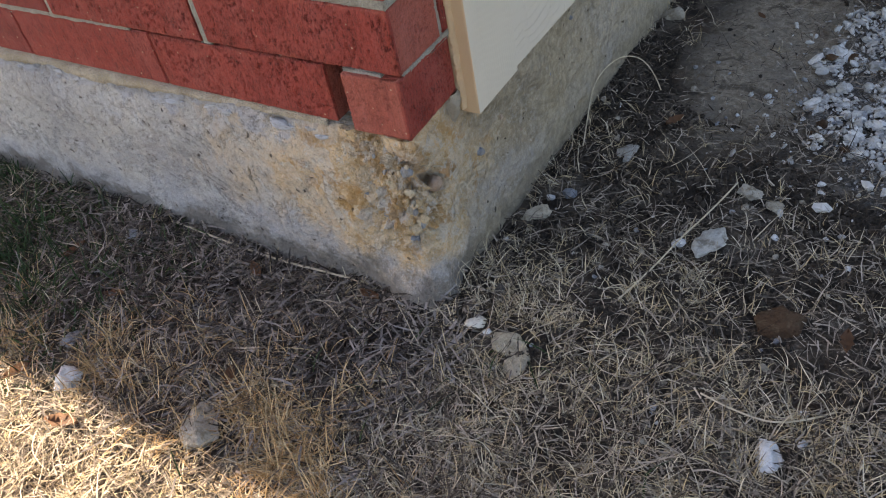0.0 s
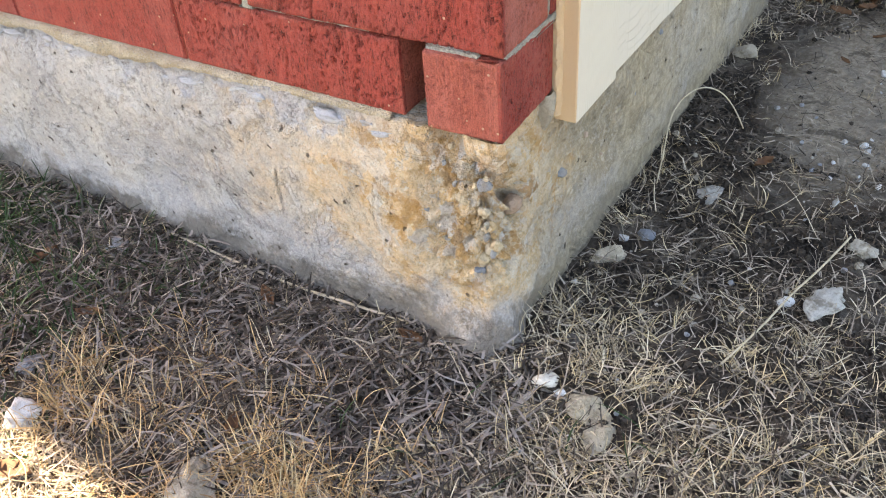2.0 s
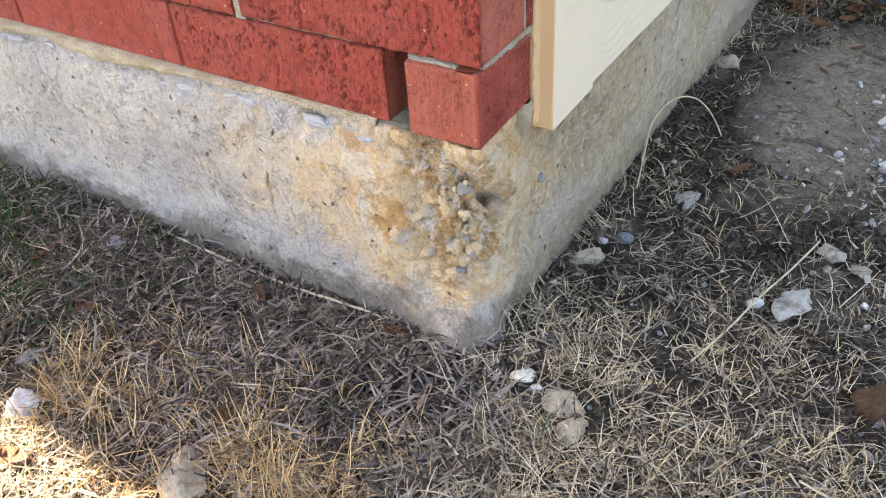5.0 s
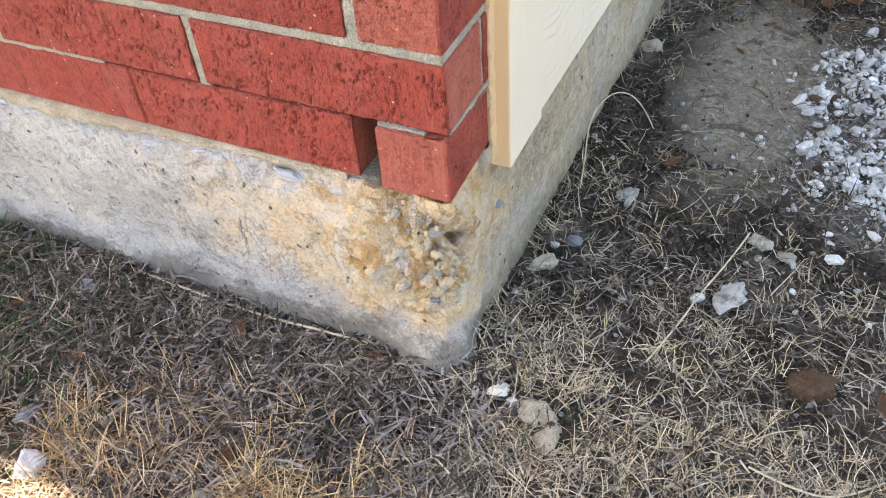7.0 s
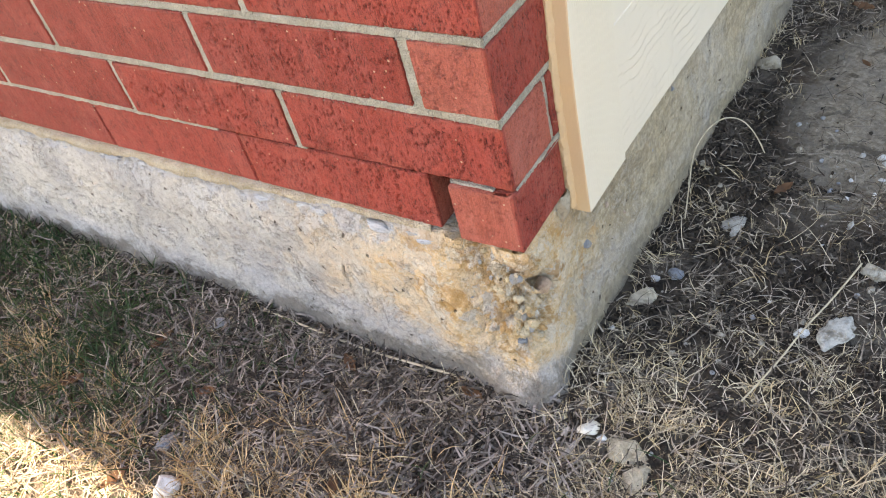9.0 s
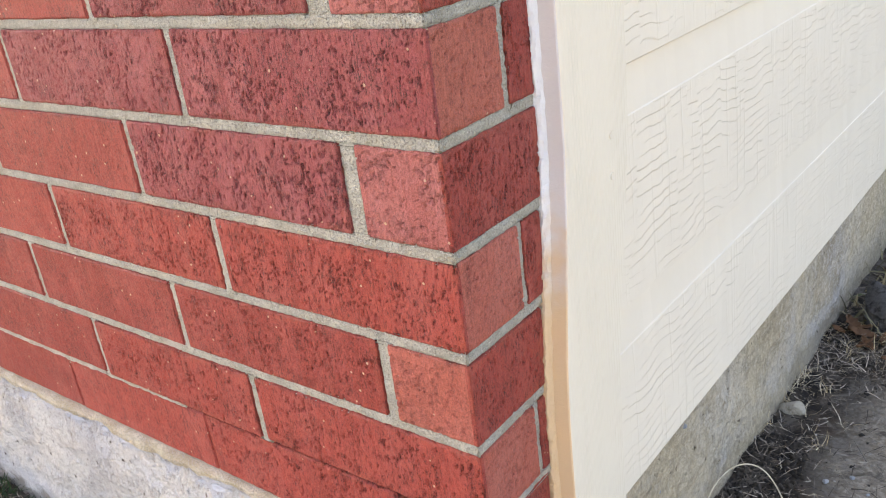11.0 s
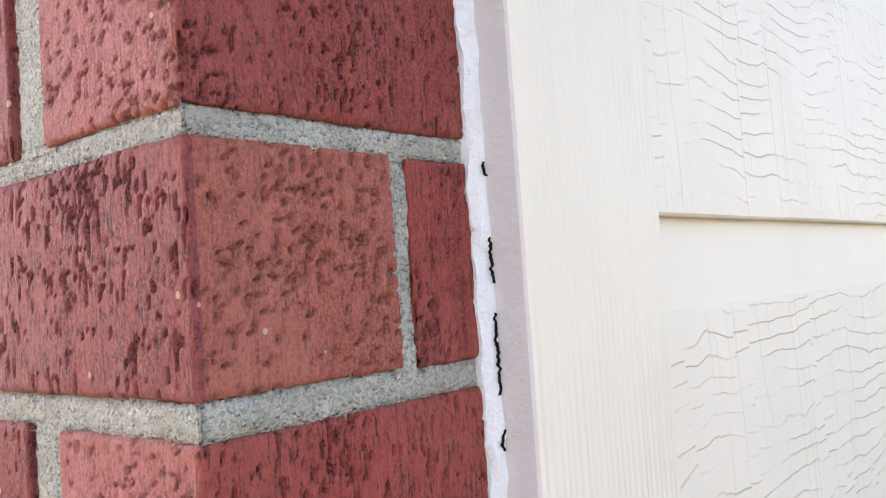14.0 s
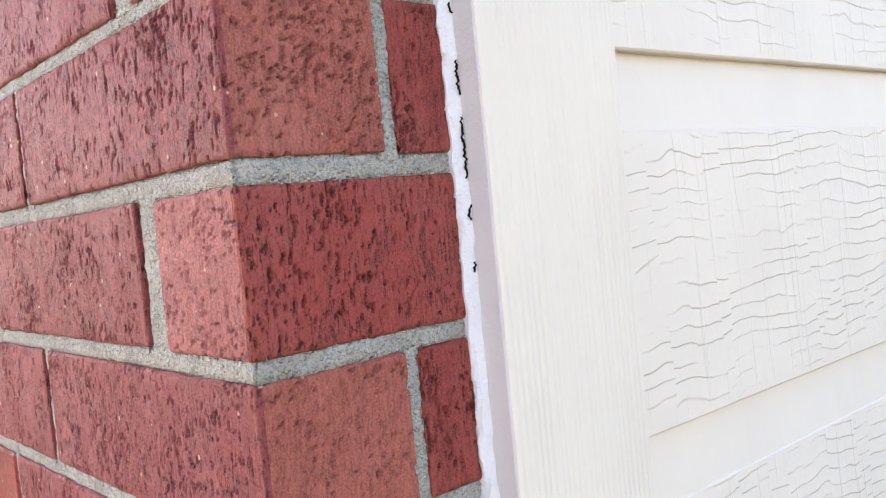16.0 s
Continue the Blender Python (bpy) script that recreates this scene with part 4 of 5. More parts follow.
for z0, length in ((0.519, 0.028), (0.557, 0.016), (0.5, 0.008), (0.594, 0.005), (0.476, 0.005)):
    verts, faces = [], []
    k = 44
    for i in range(k + 1):
        z = z0 + length * i / k
        a = trim_near(z)
        f = 0.0022 * noise.noise((z * 200, 2.0, 1.0)) + 0.0014 * noise.noise((z * 700, 2.0, 4.0))
        wd = 0.00014 * (1 - abs(2 * i / k - 1)) + 0.00002 + 0.0006 * max(0, noise.noise((z * 620, 8.0, 1.0)))
        verts += [(0.0048, a - 0.0016 + f - wd, z), (0.0056, a - 0.0012 + f + wd, z)]
    faces = [(2 * i, 2 * i + 1, 2 * i + 3, 2 * i + 2) for i in range(k)]
    part("crack", mesh_of("crack", verts, faces, [M_CRACK]), caulk, "dark crack in the caulk")


for y, z in NAILS:
    bm = bmesh.new()
    bmesh.ops.create_cone(bm, cap_ends=True, segments=16, radius1=0.0034, radius2=0.0028, depth=0.0012, matrix=pose(TRIM_X + 0.0002, y, z, 0, 90, 0))
    me = bpy.data.meshes.new("nail_head")
    bm.to_mesh(me)
    bm.free()
    me.materials.append(M_TRIM)
    part("nail_head", me, trim, "painted-over nail head")


def siding_mesh(z0, foot):
    """One lap board: thick lower edge, smooth band along its top."""
    t = 0.0085
    x0 = 0.0135
    sec = [(0.002, foot), (x0 - 0.001, foot), (x0, foot + 0.0012), (x0 - 0.0018, foot + (z0 + EXPOSE - foot) * 0.5), (x0 - 0.0038, z0 + EXPOSE - 0.0436), (x0 - 0.0047, z0 + EXPOSE - 0.0426), (x0 - t, z0 + EXPOSE + 0.012), (0.001, z0 + EXPOSE + 0.012)]
    ys = [None] + [0.25 + 0.02 * i for i in range(40)] + [1.1 + 0.1 * i for i in range(60)] + [7.9]
    verts = []
    for y in ys:
        for x, z in sec:
            wav = 0.0005 * noise.noise(((y or 0.2) * 40, z0 * 9, 0))
            yy = trim_far(z) + 0.0012 + 0.0018 * (1 - bow(z)) if y is None else y
            verts.append((x + wav + SPLAY * max(0, yy - 0.2), yy, z + (wav if x > 0.004 else 0)))
    n = len(sec)
    faces = [(r * n + i, r * n + (i + 1) % n, (r + 1) * n + (i + 1) % n, (r + 1) * n + i) for r in range(len(ys) - 1) for i in range(n)]
    faces += [tuple(range(n))[::-1]]
    return mesh_of("siding_board", verts, faces, [M_SIDING])


for i in range(11):
    z0 = SIDING_FOOT + EXPOSE * i
    part("siding_board", siding_mesh(z0, z0 if i else -0.028), wall_side)

# ---------------------------------------------------------------- unseen roof, its edge set to shade the wall and end at the sun line
roof = part("roof", box_mesh("roof", (-9, -0.706, 2.4), (0.4, 8.5, 2.56), M_ROOF))
tagged(roof, "overhanging roof eave", "roof", kind="structure")
part("soffit", box_mesh("soffit", (-9, -0.692, 2.385), (0.39, 8.5, 2.4), M_SOFFIT), roof)


# ---------------------------------------------------------------- dry grass
def sweep(name, base, heading, pitch, length, width, bend, curl, mat, label, category, segs=4, kink=0.07):
    """Many bent blades in one mesh: arrays, one row a blade, with random kinks."""
    N = len(base)
    pts = np.zeros((N, segs + 1, 3))
    pts[:, 0] = base
    h, p = heading.copy(), pitch.copy()
    for i in range(segs):
        d = np.stack([np.cos(p) * np.cos(h), np.cos(p) * np.sin(h), np.sin(p)], 1)
        pts[:, i + 1] = pts[:, i] + d * (length / segs)[:, None]
        p = p + bend / segs + rs.normal(0, kink, N)
        h = h + curl / segs + rs.normal(0, kink * 1.2, N)
    side = np.stack([-np.sin(heading), np.cos(heading), 0.35 * np.sin(heading * 7)], 1)
    verts = np.zeros((N, segs + 1, 2, 3))
    for i in range(segs + 1):
        wdt = width * (1 - 0.8 * (i / segs) ** 1.5) * 0.5
        verts[:, i, 0] = pts[:, i] + side * wdt[:, None]
        verts[:, i, 1] = pts[:, i] - side * wdt[:, None]
    floor_z = base[:, 2][:, None, None] - 0.004
    verts[..., 2] = np.maximum(verts[..., 2], floor_z)
    o = (np.arange(N) * (segs + 1) * 2)[:, None, None]
    q = np.array([[2 * i, 2 * i + 1, 2 * i + 3, 2 * i + 2] for i in range(segs)])[None]
    faces = (o + q).reshape(-1, 4)
    me = bpy.data.meshes.new(name)
    me.vertices.add(N * (segs + 1) * 2)
    me.vertices.foreach_set("co", verts.reshape(-1))
    me.loops.add(faces.size)
    me.loops.foreach_set("vertex_index", faces.reshape(-1))
    me.polygons.add(len(faces))
    me.polygons.foreach_set("loop_start", np.arange(len(faces)) * 4)
    me.update(calc_edges=True)
    me.materials.append(mat)
    return tagged(part(name, me), label, category, kind="stuff")


rs = np.random.RandomState(7)


def on_lawn(x, y):
    """How thickly the dry lawn grows at a place, 0 to 1."""
    if x < 0.004 and y > -0.02:
        return 0.0
    v = 0.5 + 0.75 * noise.noise((x * 7, y * 7, 3.0)) + 0.45 * noise.noise((x * 24, y * 24, 5.0))
    v = min(1.0, max(0.04, v))
    if x < -0.28 and y > -0.2:
        v *= 0.6
    if x > 0.0 and y < 0.06:
        v *= 1.3
    for cx, cy, cr in ((0.108, -0.04, 0.036), (0.05, -0.03, 0.022), (0.244, 0.187, 0.03), (-0.155, -0.268, 0.03), (0.38, -0.058, 0.02)):
        if math.hypot(x - cx, y - cy) < cr:
            v *= 0.12
    if y > 0.02:
        v *= (0.5 if y < 0.16 else 0.22) if x > 0.02 else 0.5
    bare = math.hypot((x - 0.19) * 1.7, y - 0.62)
    v *= min(1, max(0.03, (bare - 0.16) / 0.2))
    if x > 0.24 and 0.33 < y < 0.9:
        v *= 0.12
    if math.hypot(x - 0.36, y - 0.1) < 0.07:
        v *= 0.3
    return v


def scatter(count, x0, x1, y0, y1, rule):
    out = []
    while len(out) < count:
        x, y = rs.uniform(x0, x1), rs.uniform(y0, y1)
        if rs.rand() < rule(x, y):
            out.append((x, y, ground_z(x, y)))
    return np.array(out)


def grass_field():
    # flat grey thatch
    b = scatter(26000, -1.5, 0.62, -0.62, 0.95, lambda x, y: on_lawn(x, y) * (0.9 if y < 0.0 else 0.3))
    n = len(b)
    b[:, 2] += rs.uniform(-0.001, 0.011, n)
    sweep("thatch", b, rs.uniform(0, 6.28, n), rs.normal(0.08, 0.16, n), rs.uniform(0.018, 0.055, n), rs.uniform(0.0008, 0.0019, n), rs.normal(-0.25, 0.3, n), rs.normal(0, 0.5, n), M_THATCH, "flattened grey brown dead grass thatch on the soil", "thatch", 3, 0.15)
    # wide grey blades fallen along the slab
    b = scatter(7000, -1.4, 0.05, -0.34, -0.012, lambda x, y: math.exp(-((y + 0.03) / 0.17) ** 2) * (1.0 if x > -0.6 else 0.35))
    n = len(b)
    b[:, 2] += rs.uniform(0.002, 0.014, n)
    sweep("fallen_blades", b, rs.uniform(0, 6.28, n), rs.normal(0.05, 0.2, n), rs.uniform(0.018, 0.045, n), rs.uniform(0.0014, 0.0031, n), rs.normal(-0.2, 0.4, n), rs.normal(0, 0.5, n), M_FALLEN, "broad grey dead grass blades lying along the slab", "thatch", 3)
    # straw tufts, thin and wiry
    roots = scatter(6400, -1.5, 0.62, -0.62, 0.95, lambda x, y: on_lawn(x, y) * (1.0 if x > -0.05 or y < -0.3 else 0.55 + 0.5 * max(0, noise.noise((x * 11, y * 11, 2.0)))))
    rows, hd, pt, ln = [], [], [], []
    for r in roots:
        k = rs.randint(4, 12)
        size = rs.uniform(0.6, 1.35)
        for _ in range(k):
            a = rs.uniform(0, 6.28)
            rows.append((r[0] + rs.normal(0, 0.005), r[1] + rs.normal(0, 0.005), r[2] + 0.001))
            hd.append(a)
            pt.append(abs(rs.normal(0.6, 0.4)))
            ln.append(size * rs.uniform(0.01, 0.034))
    n = len(rows)
    sweep("dry_grass", np.array(rows), np.array(hd), np.array(pt), np.array(ln), rs.uniform(0.0005, 0.0014, n), rs.normal(-0.6, 0.6, n), rs.normal(0, 0.7, n), M_STRAW, "straw coloured dormant lawn grass in loose tufts", "grass")
    # long runners
    b = scatter(1100, -1.3, 0.6, -0.55, 0.5, on_lawn)
    n = len(b)
    b[:, 2] += rs.uniform(0.002, 0.012, n)
    sweep("grass_runners", b, rs.uniform(0, 6.28, n), rs.normal(0.25, 0.25, n), rs.uniform(0.03, 0.085, n), rs.uniform(0.0006, 0.0013, n), rs.normal(-0.6, 0.4, n), rs.normal(0, 1.3, n), M_STEM, "long thin pale grass runners over the lawn", "grass", 7)
    # golden tufts towards the sunlit edge
    roots = scatter(190, -0.9, 0.1, -0.5, -0.1, lambda x, y: 0.8 * max(0.02, noise.noise((x * 13, y * 13, 6.0)) + 0.25) * math.exp(-((y + 0.24) / 0.07) ** 2) * (0.12 + math.exp(-((x + 0.11) / 0.1) ** 2) + 0.5 * math.exp(-((x + 0.29) / 0.05) ** 2)))
    rows, hd, pt = [], [], []
    for r in roots:
        for _ in range(rs.randint(8, 18)):
            rows.append((r[0] + rs.normal(0, 0.006), r[1] + rs.normal(0, 0.006), r[2]))
            hd.append(rs.uniform(0, 6.28))
            pt.append(abs(rs.normal(0.7, 0.35)))
    n = len(rows)
    sweep("golden_grass", np.array(rows), np.array(hd), np.array(pt), rs.uniform(0.022, 0.06, n), rs.uniform(0.0008, 0.0016, n), rs.normal(-0.7, 0.5, n), rs.normal(0, 0.6, n), M_GOLD, "golden dry grass tufts at the edge of the shade", "grass")
    # green blades
    b = scatter(10500, -1.5, 0.3, -0.6, -0.02, lambda x, y: min(1, max(0.01, (-x - 0.3) / 0.35)) * (0.3 + 0.7 * max(0, noise.noise((x * 9, y * 9, 8.0)) + 0.3)) * (1.0 if y > -0.29 else 0.3))
    n = len(b)
    sweep("green_grass", b, rs.uniform(0, 6.28, n), abs(rs.normal(0.7, 0.4, n)), rs.uniform(0.02, 0.05, n), rs.uniform(0.0014, 0.0028, n), rs.normal(-0.8, 0.5, n), rs.normal(0, 0.5, n), M_GREEN, "sparse green grass blades among the dead lawn", "grass")
    # fine root-like litter in the soil of the shaded side
    b = scatter(13000, 0.0, 0.62, 0.0, 1.1, lambda x, y: 0.25 + 0.75 * max(0, noise.noise((x * 8, y * 8, 1.0)) + 0.2) if math.hypot((x - 0.19) * 1.7, y - 0.62) > 0.2 else 0.12)
    n = len(b)
    b[:, 2] += rs.uniform(0, 0.006, n)
    sweep("plant_litter", b, rs.uniform(0, 6.28, n), rs.normal(0.1, 0.2, n), rs.uniform(0.006, 0.036, n), rs.uniform(0.0006, 0.0019, n), rs.normal(-0.2, 0.4, n), rs.normal(0, 0.4, n), M_THATCH, "dark broken plant litter scattered on bare soil", "litter", 2, 0.2)

    # the lawn goes on around, thinner and coarser
    def around(x, y):
        inside = -1.45 < x < 0.58 and -0.58 < y < 0.92
        if inside or (x < 0.02 and y > -0.02):
            return 0.0
        return math.exp(-((x + 0.4) / 2.2) ** 2 - ((y - 0.1) / 1.8) ** 2) * (0.6 + 0.4 * noise.noise((x * 3, y * 3, 1.0)))

    b = scatter(34000, -5, 4.5, -4, 4.5, around)
    n = len(b)
    sweep("lawn", b, rs.uniform(0, 6.28, n), abs(rs.normal(0.5, 0.4, n)), rs.uniform(0.03, 0.08, n), rs.uniform(0.003, 0.007, n), rs.normal(-0.8, 0.5, n), rs.normal(0, 0.6, n), M_LAWN, "half dormant lawn of green and straw blades", "grass", 3)


grass_field()


# ---------------------------------------------------------------- long stems
def stem(pts, r, label, mat=M_STEM):
    cu = bpy.data.curves.new("stem", "CURVE")
    cu.dimensions, cu.bevel_depth, cu.bevel_resolution, cu.resolution_u = "3D", r, 1, 6
    sp = cu.splines.new("NURBS")
    sp.points.add(len(pts) - 1)
    for q, (x, y, h) in zip(sp.points, pts):
        q.co = (x, y, ground_z(x, y) + h, 1)
    sp.use_endpoint_u, sp.order_u = True, 3
    cu.materials.append(mat)
    ob = new("dry_stem", cu)
    return tagged(ob, label, "stem", "loose dry stems")


stem([(0.028, 0.318, 0.0), (0.026, 0.34, 0.03), (0.012, 0.40, 0.055), (0.025, 0.47, 0.052), (0.06, 0.49, 0.035), (0.088, 0.455, 0.012)], 0.0009, "long arched bleached grass stem beside the slab")
stem([(0.245, 0.285, 0.02), (0.231, 0.232, 0.018), (0.212, 0.178, 0.015), (0.199, 0.122, 0.013), (0.18, 0.066, 0.008)], 0.0011, "thin pale dry twig lying on the soil")
stem([(-0.42, -0.022, 0.008), (-0.33, -0.026, 0.012), (-0.24, -0.024, 0.008), (-0.16, -0.02, 0.012), (-0.105, -0.016, 0.008)], 0.0016, "long flat dry stem lying along the slab")
stem([(-0.66, -0.05, 0.002), (-0.63, -0.022, 0.012), (-0.61, -0.016, 0.03), (-0.585, -0.018, 0.022), (-0.565, -0.02, 0.03), (-0.55, -0.04, 0.006)], 0.0019, "short arched dark root at the slab foot", M_DARKSTONE)
stem([(0.02, -0.03, 0.0), (0.024, -0.035, 0.03), (0.026, -0.042, 0.045), (0.03, -0.05, 0.052)], 0.0006, "upright straw stalk at the slab corner")
stem([(0.3, -0.02, 0.01), (0.34, -0.03, 0.015), (0.385, -0.02, 0.012), (0.42, 0.02, 0.004)], 0.0011, "bent pale straw on the soil")


# ---------------------------------------------------------------- loose stones
def stone(name, x, y, size, mat, seed, label, flat=0.7, turn=0, lift=0.35, group="loose stones", cuts=9, rough=0.5):
    me = pebble_mesh(name, size * 1.12, mat, seed, flat, rough, 4 if size > 0.012 else 2, cuts)
    me.polygons.foreach_set("use_smooth", [True] * len(me.polygons))
    ob = part(name, me, None, "", pose(x, y, ground_z(x, y) + size * flat * lift, rnd.uniform(-8, 8), rnd.uniform(-8, 8), turn))
    return tagged(ob, label, "stone", group)


rnd = random.Random(21)
stone("pebble", 0.05, -0.028, 0.0115, M_PEBBLE, 8, "angular cream pebble in dry grass", 0.75, 60, 0.8, cuts=7, rough=0.3)
stone("pebble", 0.066, -0.031, 0.005, M_GRAVEL, 4, "tiny white pebble in dry grass", 0.7, 0, 0.6)
stone("limestone_rock", 0.096, -0.03, 0.0205, M_TANROCK, 64, "dusty tan limestone rock half sunk in grass", 0.4, 20, 0.12, cuts=7, rough=0.45)
stone("limestone_rock", 0.115, -0.053, 0.0185, M_TANROCK, 73, "split tan limestone piece sunk in grass", 0.35, 100, 0.12, cuts=7, rough=0.45)
stone("limestone_rock", 0.244, 0.187, 0.0225, M_ROCK, 31, "angular pale limestone rock on dark soil", 0.7, 80, 0.4, cuts=16, rough=0.8)
stone("pebble", 0.209, 0.178, 0.009, M_GRAVEL, 9, "white angular pebble beside a rock", 0.8, 0, 0.6)
stone("brown_rock", 0.343, 0.108, 0.023, M_BROWN, 10, "dark brown rock on moist soil", 0.6, 30, 0.4, cuts=4, rough=0.4)
stone("stone_chip", 0.088, 0.325, 0.0175, M_ROCK, 11, "flat white stone chip on soil", 0.3, 0, 0.6)
stone("limestone_rock", -0.155, -0.268, 0.033, M_LIME, 12, "flat limestone rock at the sunlit edge", 0.45, 140, 0.4)
stone("limestone_rock", -0.352, -0.283, 0.017, M_GRAVEL, 13, "small white rock in grass", 0.7, 20, 0.5)
stone("grey_rock", -0.462, -0.068, 0.015, M_AGGBLUE, 14, "grey stone in flattened grass", 0.6, 20, 0.5)
stone("grey_rock", -0.4, -0.235, 0.014, M_AGGBLUE, 15, "grey stone in flattened grass", 0.5, 60, 0.4)
stone("grey_rock", 0.028, 0.174, 0.018, M_TANROCK, 16, "dusty brown grey stone against the slab", 0.5, 60, 0.15, rough=0.7)
stone("grey_rock", 0.053, 0.221, 0.0095, M_AGGBLUE, 17, "small grey stone on soil", 0.7, 60, 0.5)
stone("pebble", 0.031, 0.208, 0.006, M_GRAVEL, 18, "tiny white pebble in dry grass", 0.7, 0, 0.6)
stone("limestone_rock", 0.26, 0.29, 0.0135, M_LIME, 19, "small pale stone on soil", 0.6, 0, 0.5)
stone("limestone_rock", 0.292, 0.281, 0.011, M_LIME, 22, "small pale stone on soil", 0.6, 0, 0.5)
stone("stone_chip", 0.375, -0.055, 0.02, M_GRAVEL, 23, "narrow white stone sliver in grass", 0.35, 118, 0.8)
stone("dark_rock", 0.05, 0.03, 0.008, M_DARKSTONE, 24, "small dark stone by the slab corner", 0.7, 0, 0.5)
stone("limestone_rock", 0.025, 0.68, 0.017, M_LIME, 25, "small pale stone by the slab", 0.7, 0, 0.5)
for i in range(120):
    x, y = rnd.uniform(0.01, 0.5), rnd.uniform(-0.15, 0.6)
    stone("pebble", x, y, rnd.uniform(0.0022, 0.0055), rnd.choice((M_GRAVEL, M_LIME, M_LIME, M_AGGBLUE)), 100 + i, "tiny pale stone chip on the soil", 0.7, rnd.uniform(0, 360), 0.6, "tiny stone chips")

# clods of soil on the shaded side
M_CLOD = stone_material("soil_clod", (0.035, 0.028, 0.022), (0.1, 0.08, 0.06), (0.03, 0.024, 0.018), 0.5)
forms = [pebble_mesh("clod_form", 1.0, M_CLOD, 500 + i, 0.7, 0.9, 1, 5) for i in range(5)]
cv, cf = [], []
while len(cf) < 3200 * 80:
    x, y = rnd.uniform(0.004, 0.62), rnd.uniform(-0.12, 0.98)
    if math.hypot((x - 0.19) * 1.7, y - 0.62) < 0.2 or (x > 0.27 and 0.36 < y < 0.85) or noise.noise((x * 9, y * 9, 4.0)) < -0.1:
        if rnd.random() > 0.008:
            continue
    r = rnd.choice((0.0012, 0.0016, 0.002, 0.0028, 0.0042, 0.006 if rnd.random() < 0.3 else 0.0014)) * rnd.uniform(0.8, 1.3)
    m = pose(x, y, ground_z(x, y) + r * 0.15, rnd.uniform(0, 360), rnd.uniform(0, 360), rnd.uniform(0, 360)) @ Matrix.Diagonal((r, r, r, 1))
    k = forms[rnd.randrange(5)]
    o = len(cv)
    cv += [m @ v.co for v in k.vertices]
    cf += [tuple(o + q for q in p.vertices) for p in k.polygons]
tagged(part("soil_clods", mesh_of("soil_clods", cv, cf, [M_CLOD])), "dark crumbs and clods of moist soil", "soil", kind="stuff")

# gravel spread
kinds = [pebble_mesh("gravel_piece", 1.0, m, 200 + i, 0.7, 0.5, 1, 9) for i, m in enumerate([M_BEDGRAVEL] * 6 + [M_BROWN, M_LIME, M_AGGBLUE])]
gravel = tagged(part("gravel", pebble_mesh("gravel", 0.02, M_BEDGRAVEL, 77, 0.4, 0.3, 3, 5), None, "", pose(0.4, 0.615, GROUND + 0.006, 0, 0, 30)), "spread of crushed white gravel on soil", "gravel")


def in_gravel(x, y):
    e = ((x - 0.5) / 0.21) ** 2 + ((y - 0.58) / 0.27) ** 2 + 0.8 * noise.noise((x * 13, y * 13, 0.0)) + 0.4 * noise.noise((x * 45, y * 45, 2.0))
    return e


inv = gravel.matrix_world.inverted()
count = 0
bulk_v, bulk_f = [], []
for i in range(20000):
    x, y = rnd.uniform(0.2, 0.72), rnd.uniform(0.22, 0.95)
    e = in_gravel(x, y)
    if e > 1 and rnd.random() > 0.09 * math.exp(-(e - 1) * 1.6):
        continue
    r = rnd.choice((0.0012, 0.0015, 0.0019, 0.0024, 0.0031, 0.004, 0.0055, 0.0095 if rnd.random() < 0.35 else 0.002)) * rnd.uniform(0.8, 1.25)
    m = pose(x, y, ground_z(x, y) + r * 0.45 + (rnd.uniform(0, 0.006) if e < 0.8 else 0), rnd.gauss(0, 28), rnd.gauss(0, 28), rnd.uniform(0, 360)) @ Matrix.Diagonal((r * 1.3, r, r * 0.8, 1))
    k = kinds[rnd.randrange(9)]
    if r > 0.005 and count < 290:
        ob = new("gravel_stone", k)
        ob.parent = gravel
        ob.matrix_parent_inverse = inv
        ob.matrix_basis = m
        count += 1
    else:
        o = len(bulk_v)
        bulk_v += [m @ v.co for v in k.vertices]
        bulk_f += [tuple(o + q for q in p.vertices) for p in k.polygons]
fines = part("gravel_fines", mesh_of("gravel_fines", bulk_v, bulk_f, [M_BEDGRAVEL]))
fines.parent, fines.matrix_parent_inverse = gravel, inv
tagged(fines, kind="stuff")

# rubble border behind the gravel
for x, y, s, f, k in ((0.09, 1.0, 0.06, 0.7, 1), (0.21, 0.985, 0.07, 0.75, 2), (0.35, 1.0, 0.075, 0.7, 3), (0.5, 1.0, 0.07, 0.75, 4), (0.64, 0.98, 0.07, 0.7, 5), (0.28, 1.12, 0.09, 0.8, 6), (0.46, 1.13, 0.09, 0.8, 7)):
    stone("rubble_block", x, y, s, M_RUBBLE, 300 + k, "rough grey broken concrete block with dead leaves", f, 40 * k, 0.6, "rubble border", cuts=16, rough=0.9)


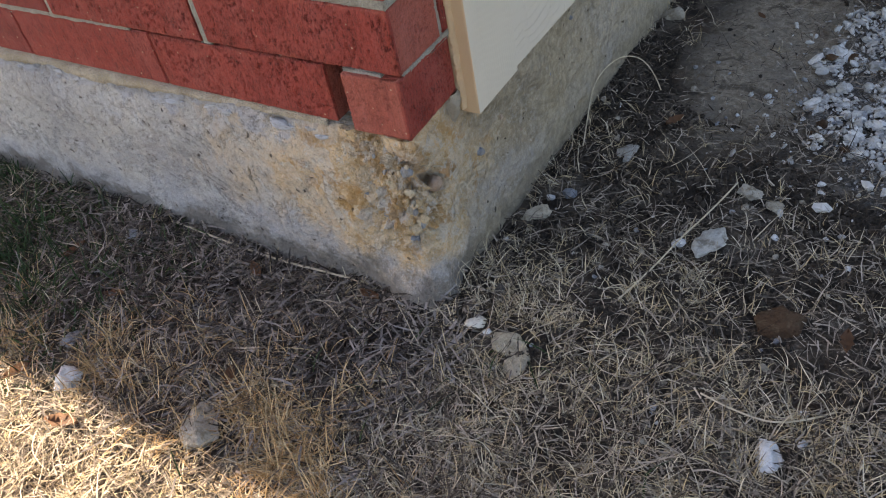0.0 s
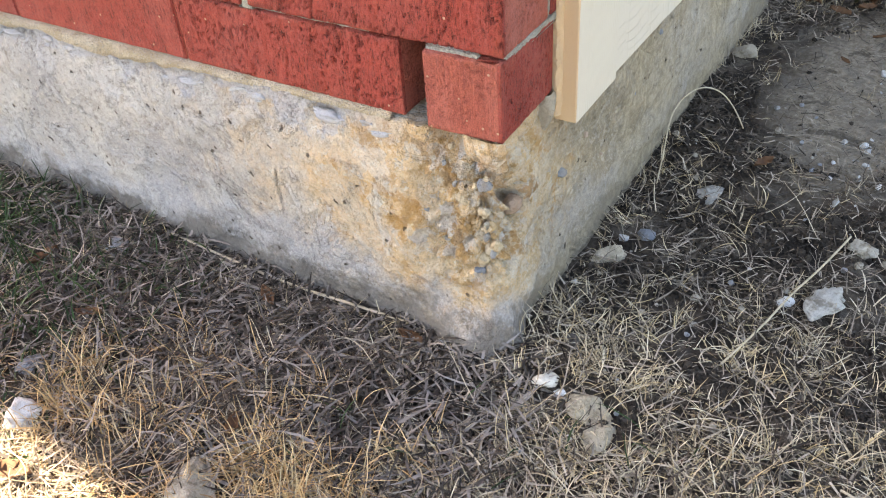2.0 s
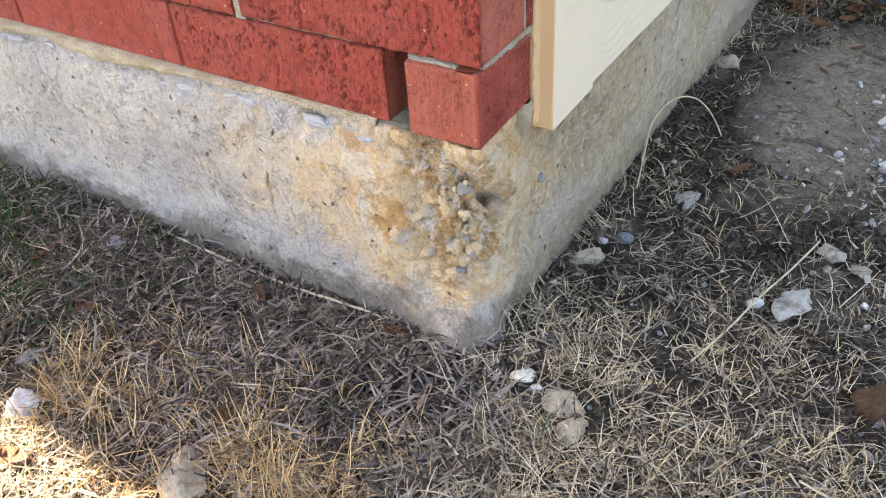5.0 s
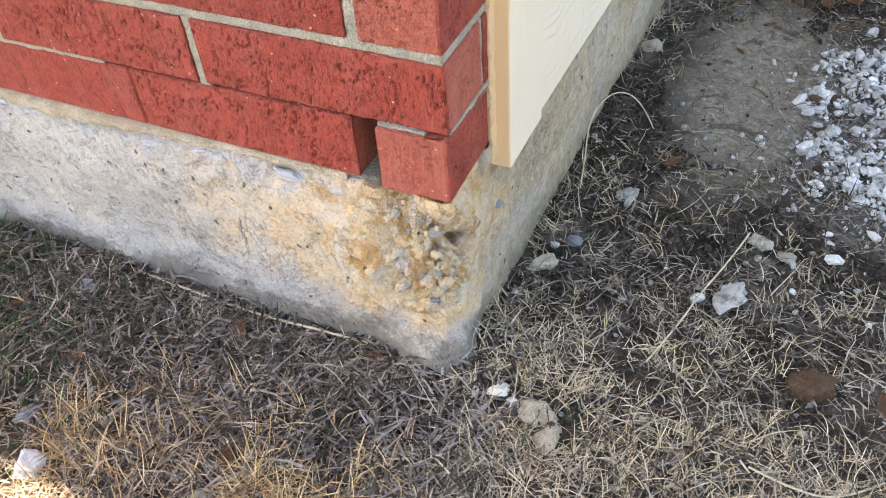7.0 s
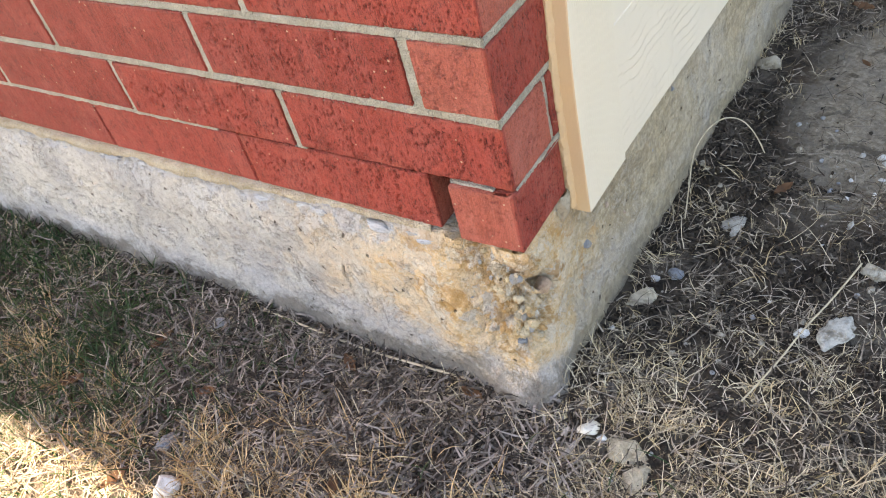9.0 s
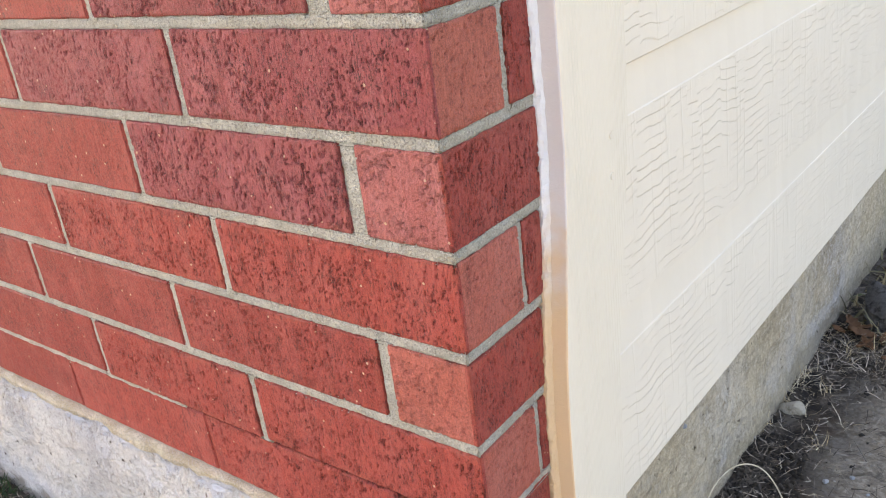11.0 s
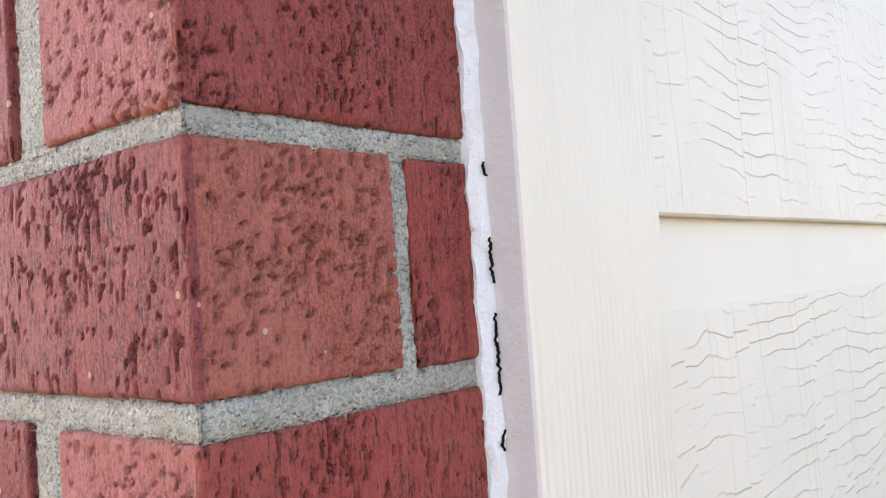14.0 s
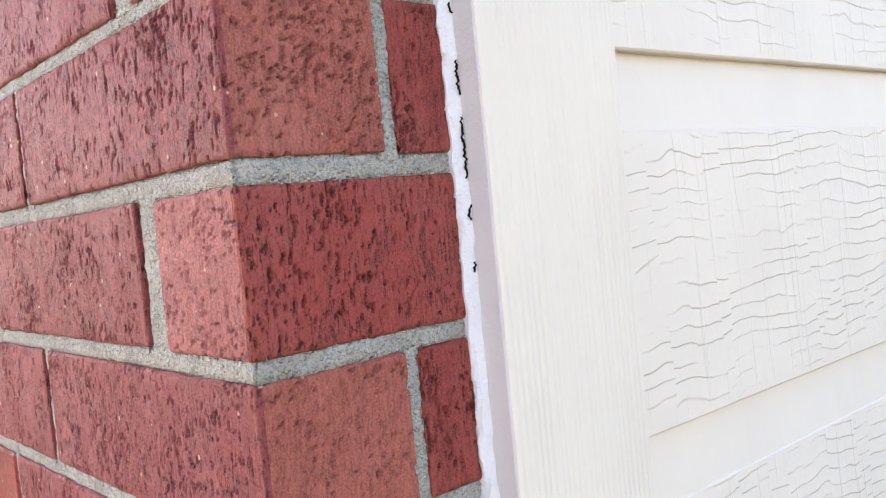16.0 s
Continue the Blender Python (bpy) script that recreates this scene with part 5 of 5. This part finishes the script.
# ---------------------------------------------------------------- dead leaves
def leaf(x, y, size, turn, tilt, mat=None, label="curled brown dead leaf on the ground"):
    verts, faces = [], []
    k = 8
    for i in range(k + 1):
        a = i / k
        wd = 0.42 * math.sin(math.pi * min(1, a * 0.96 + 0.02)) ** 0.8 * (1 + 0.25 * math.sin(a * 21))
        zc = 0.22 * (a - 0.5) ** 2
        for s in (-1, 0, 1):
            verts.append(((a - 0.5) * size, s * wd * size * 0.5, (zc + abs(s) * 0.16 + 0.02 * math.sin(a * 17 + s)) * size))
    for i in range(k):
        for j in range(2):
            faces.append((i * 3 + j, i * 3 + j + 1, i * 3 + j + 4, i * 3 + j + 3))
    me = mesh_of("leaf", verts, faces, [mat or M_LEAF], smooth=True)
    ob = part("dead_leaf", me, None, "", pose(x, y, ground_z(x, y) + 0.009, tilt, tilt * 0.6, turn))
    mod = ob.modifiers.new("thick", "SOLIDIFY")
    mod.thickness = 0.0006
    return tagged(ob, label, "leaf", "dead leaves")


rnd = random.Random(8)
for x, y, s, a in ((-0.4, -0.16, 0.03, 20), (-0.09, -0.035, 0.032, 170), (-0.52, -0.12, 0.035, 70), (-0.17, -0.20, 0.028, 120), (-0.6, -0.22, 0.04, 40), (-0.3, -0.33, 0.04, 200), (-0.42, -0.3, 0.035, 80), (-0.255, -0.05, 0.03, 150), (0.13, 0.39, 0.03, 60), (0.41, 0.1, 0.03, 100), (0.38, 0.9, 0.045, 30), (0.48, 0.93, 0.05, 130), (0.1, 0.92, 0.04, 80), (0.25, 0.93, 0.045, 10), (0.56, 0.9, 0.05, 60), (0.43, 0.86, 0.04, 200), (0.19, 0.79, 0.02, 20), (0.16, 0.7, 0.018, 140), (0.3, 0.8, 0.022, 0)):
    leaf(x, y, s, a, rnd.uniform(-14, 14))
for i in range(46):
    leaf(rnd.uniform(0.02, 0.7), rnd.gauss(0.915, 0.03), rnd.uniform(0.02, 0.045), rnd.uniform(0, 360), rnd.uniform(-22, 22), label="brown dead leaf among the rubble blocks")
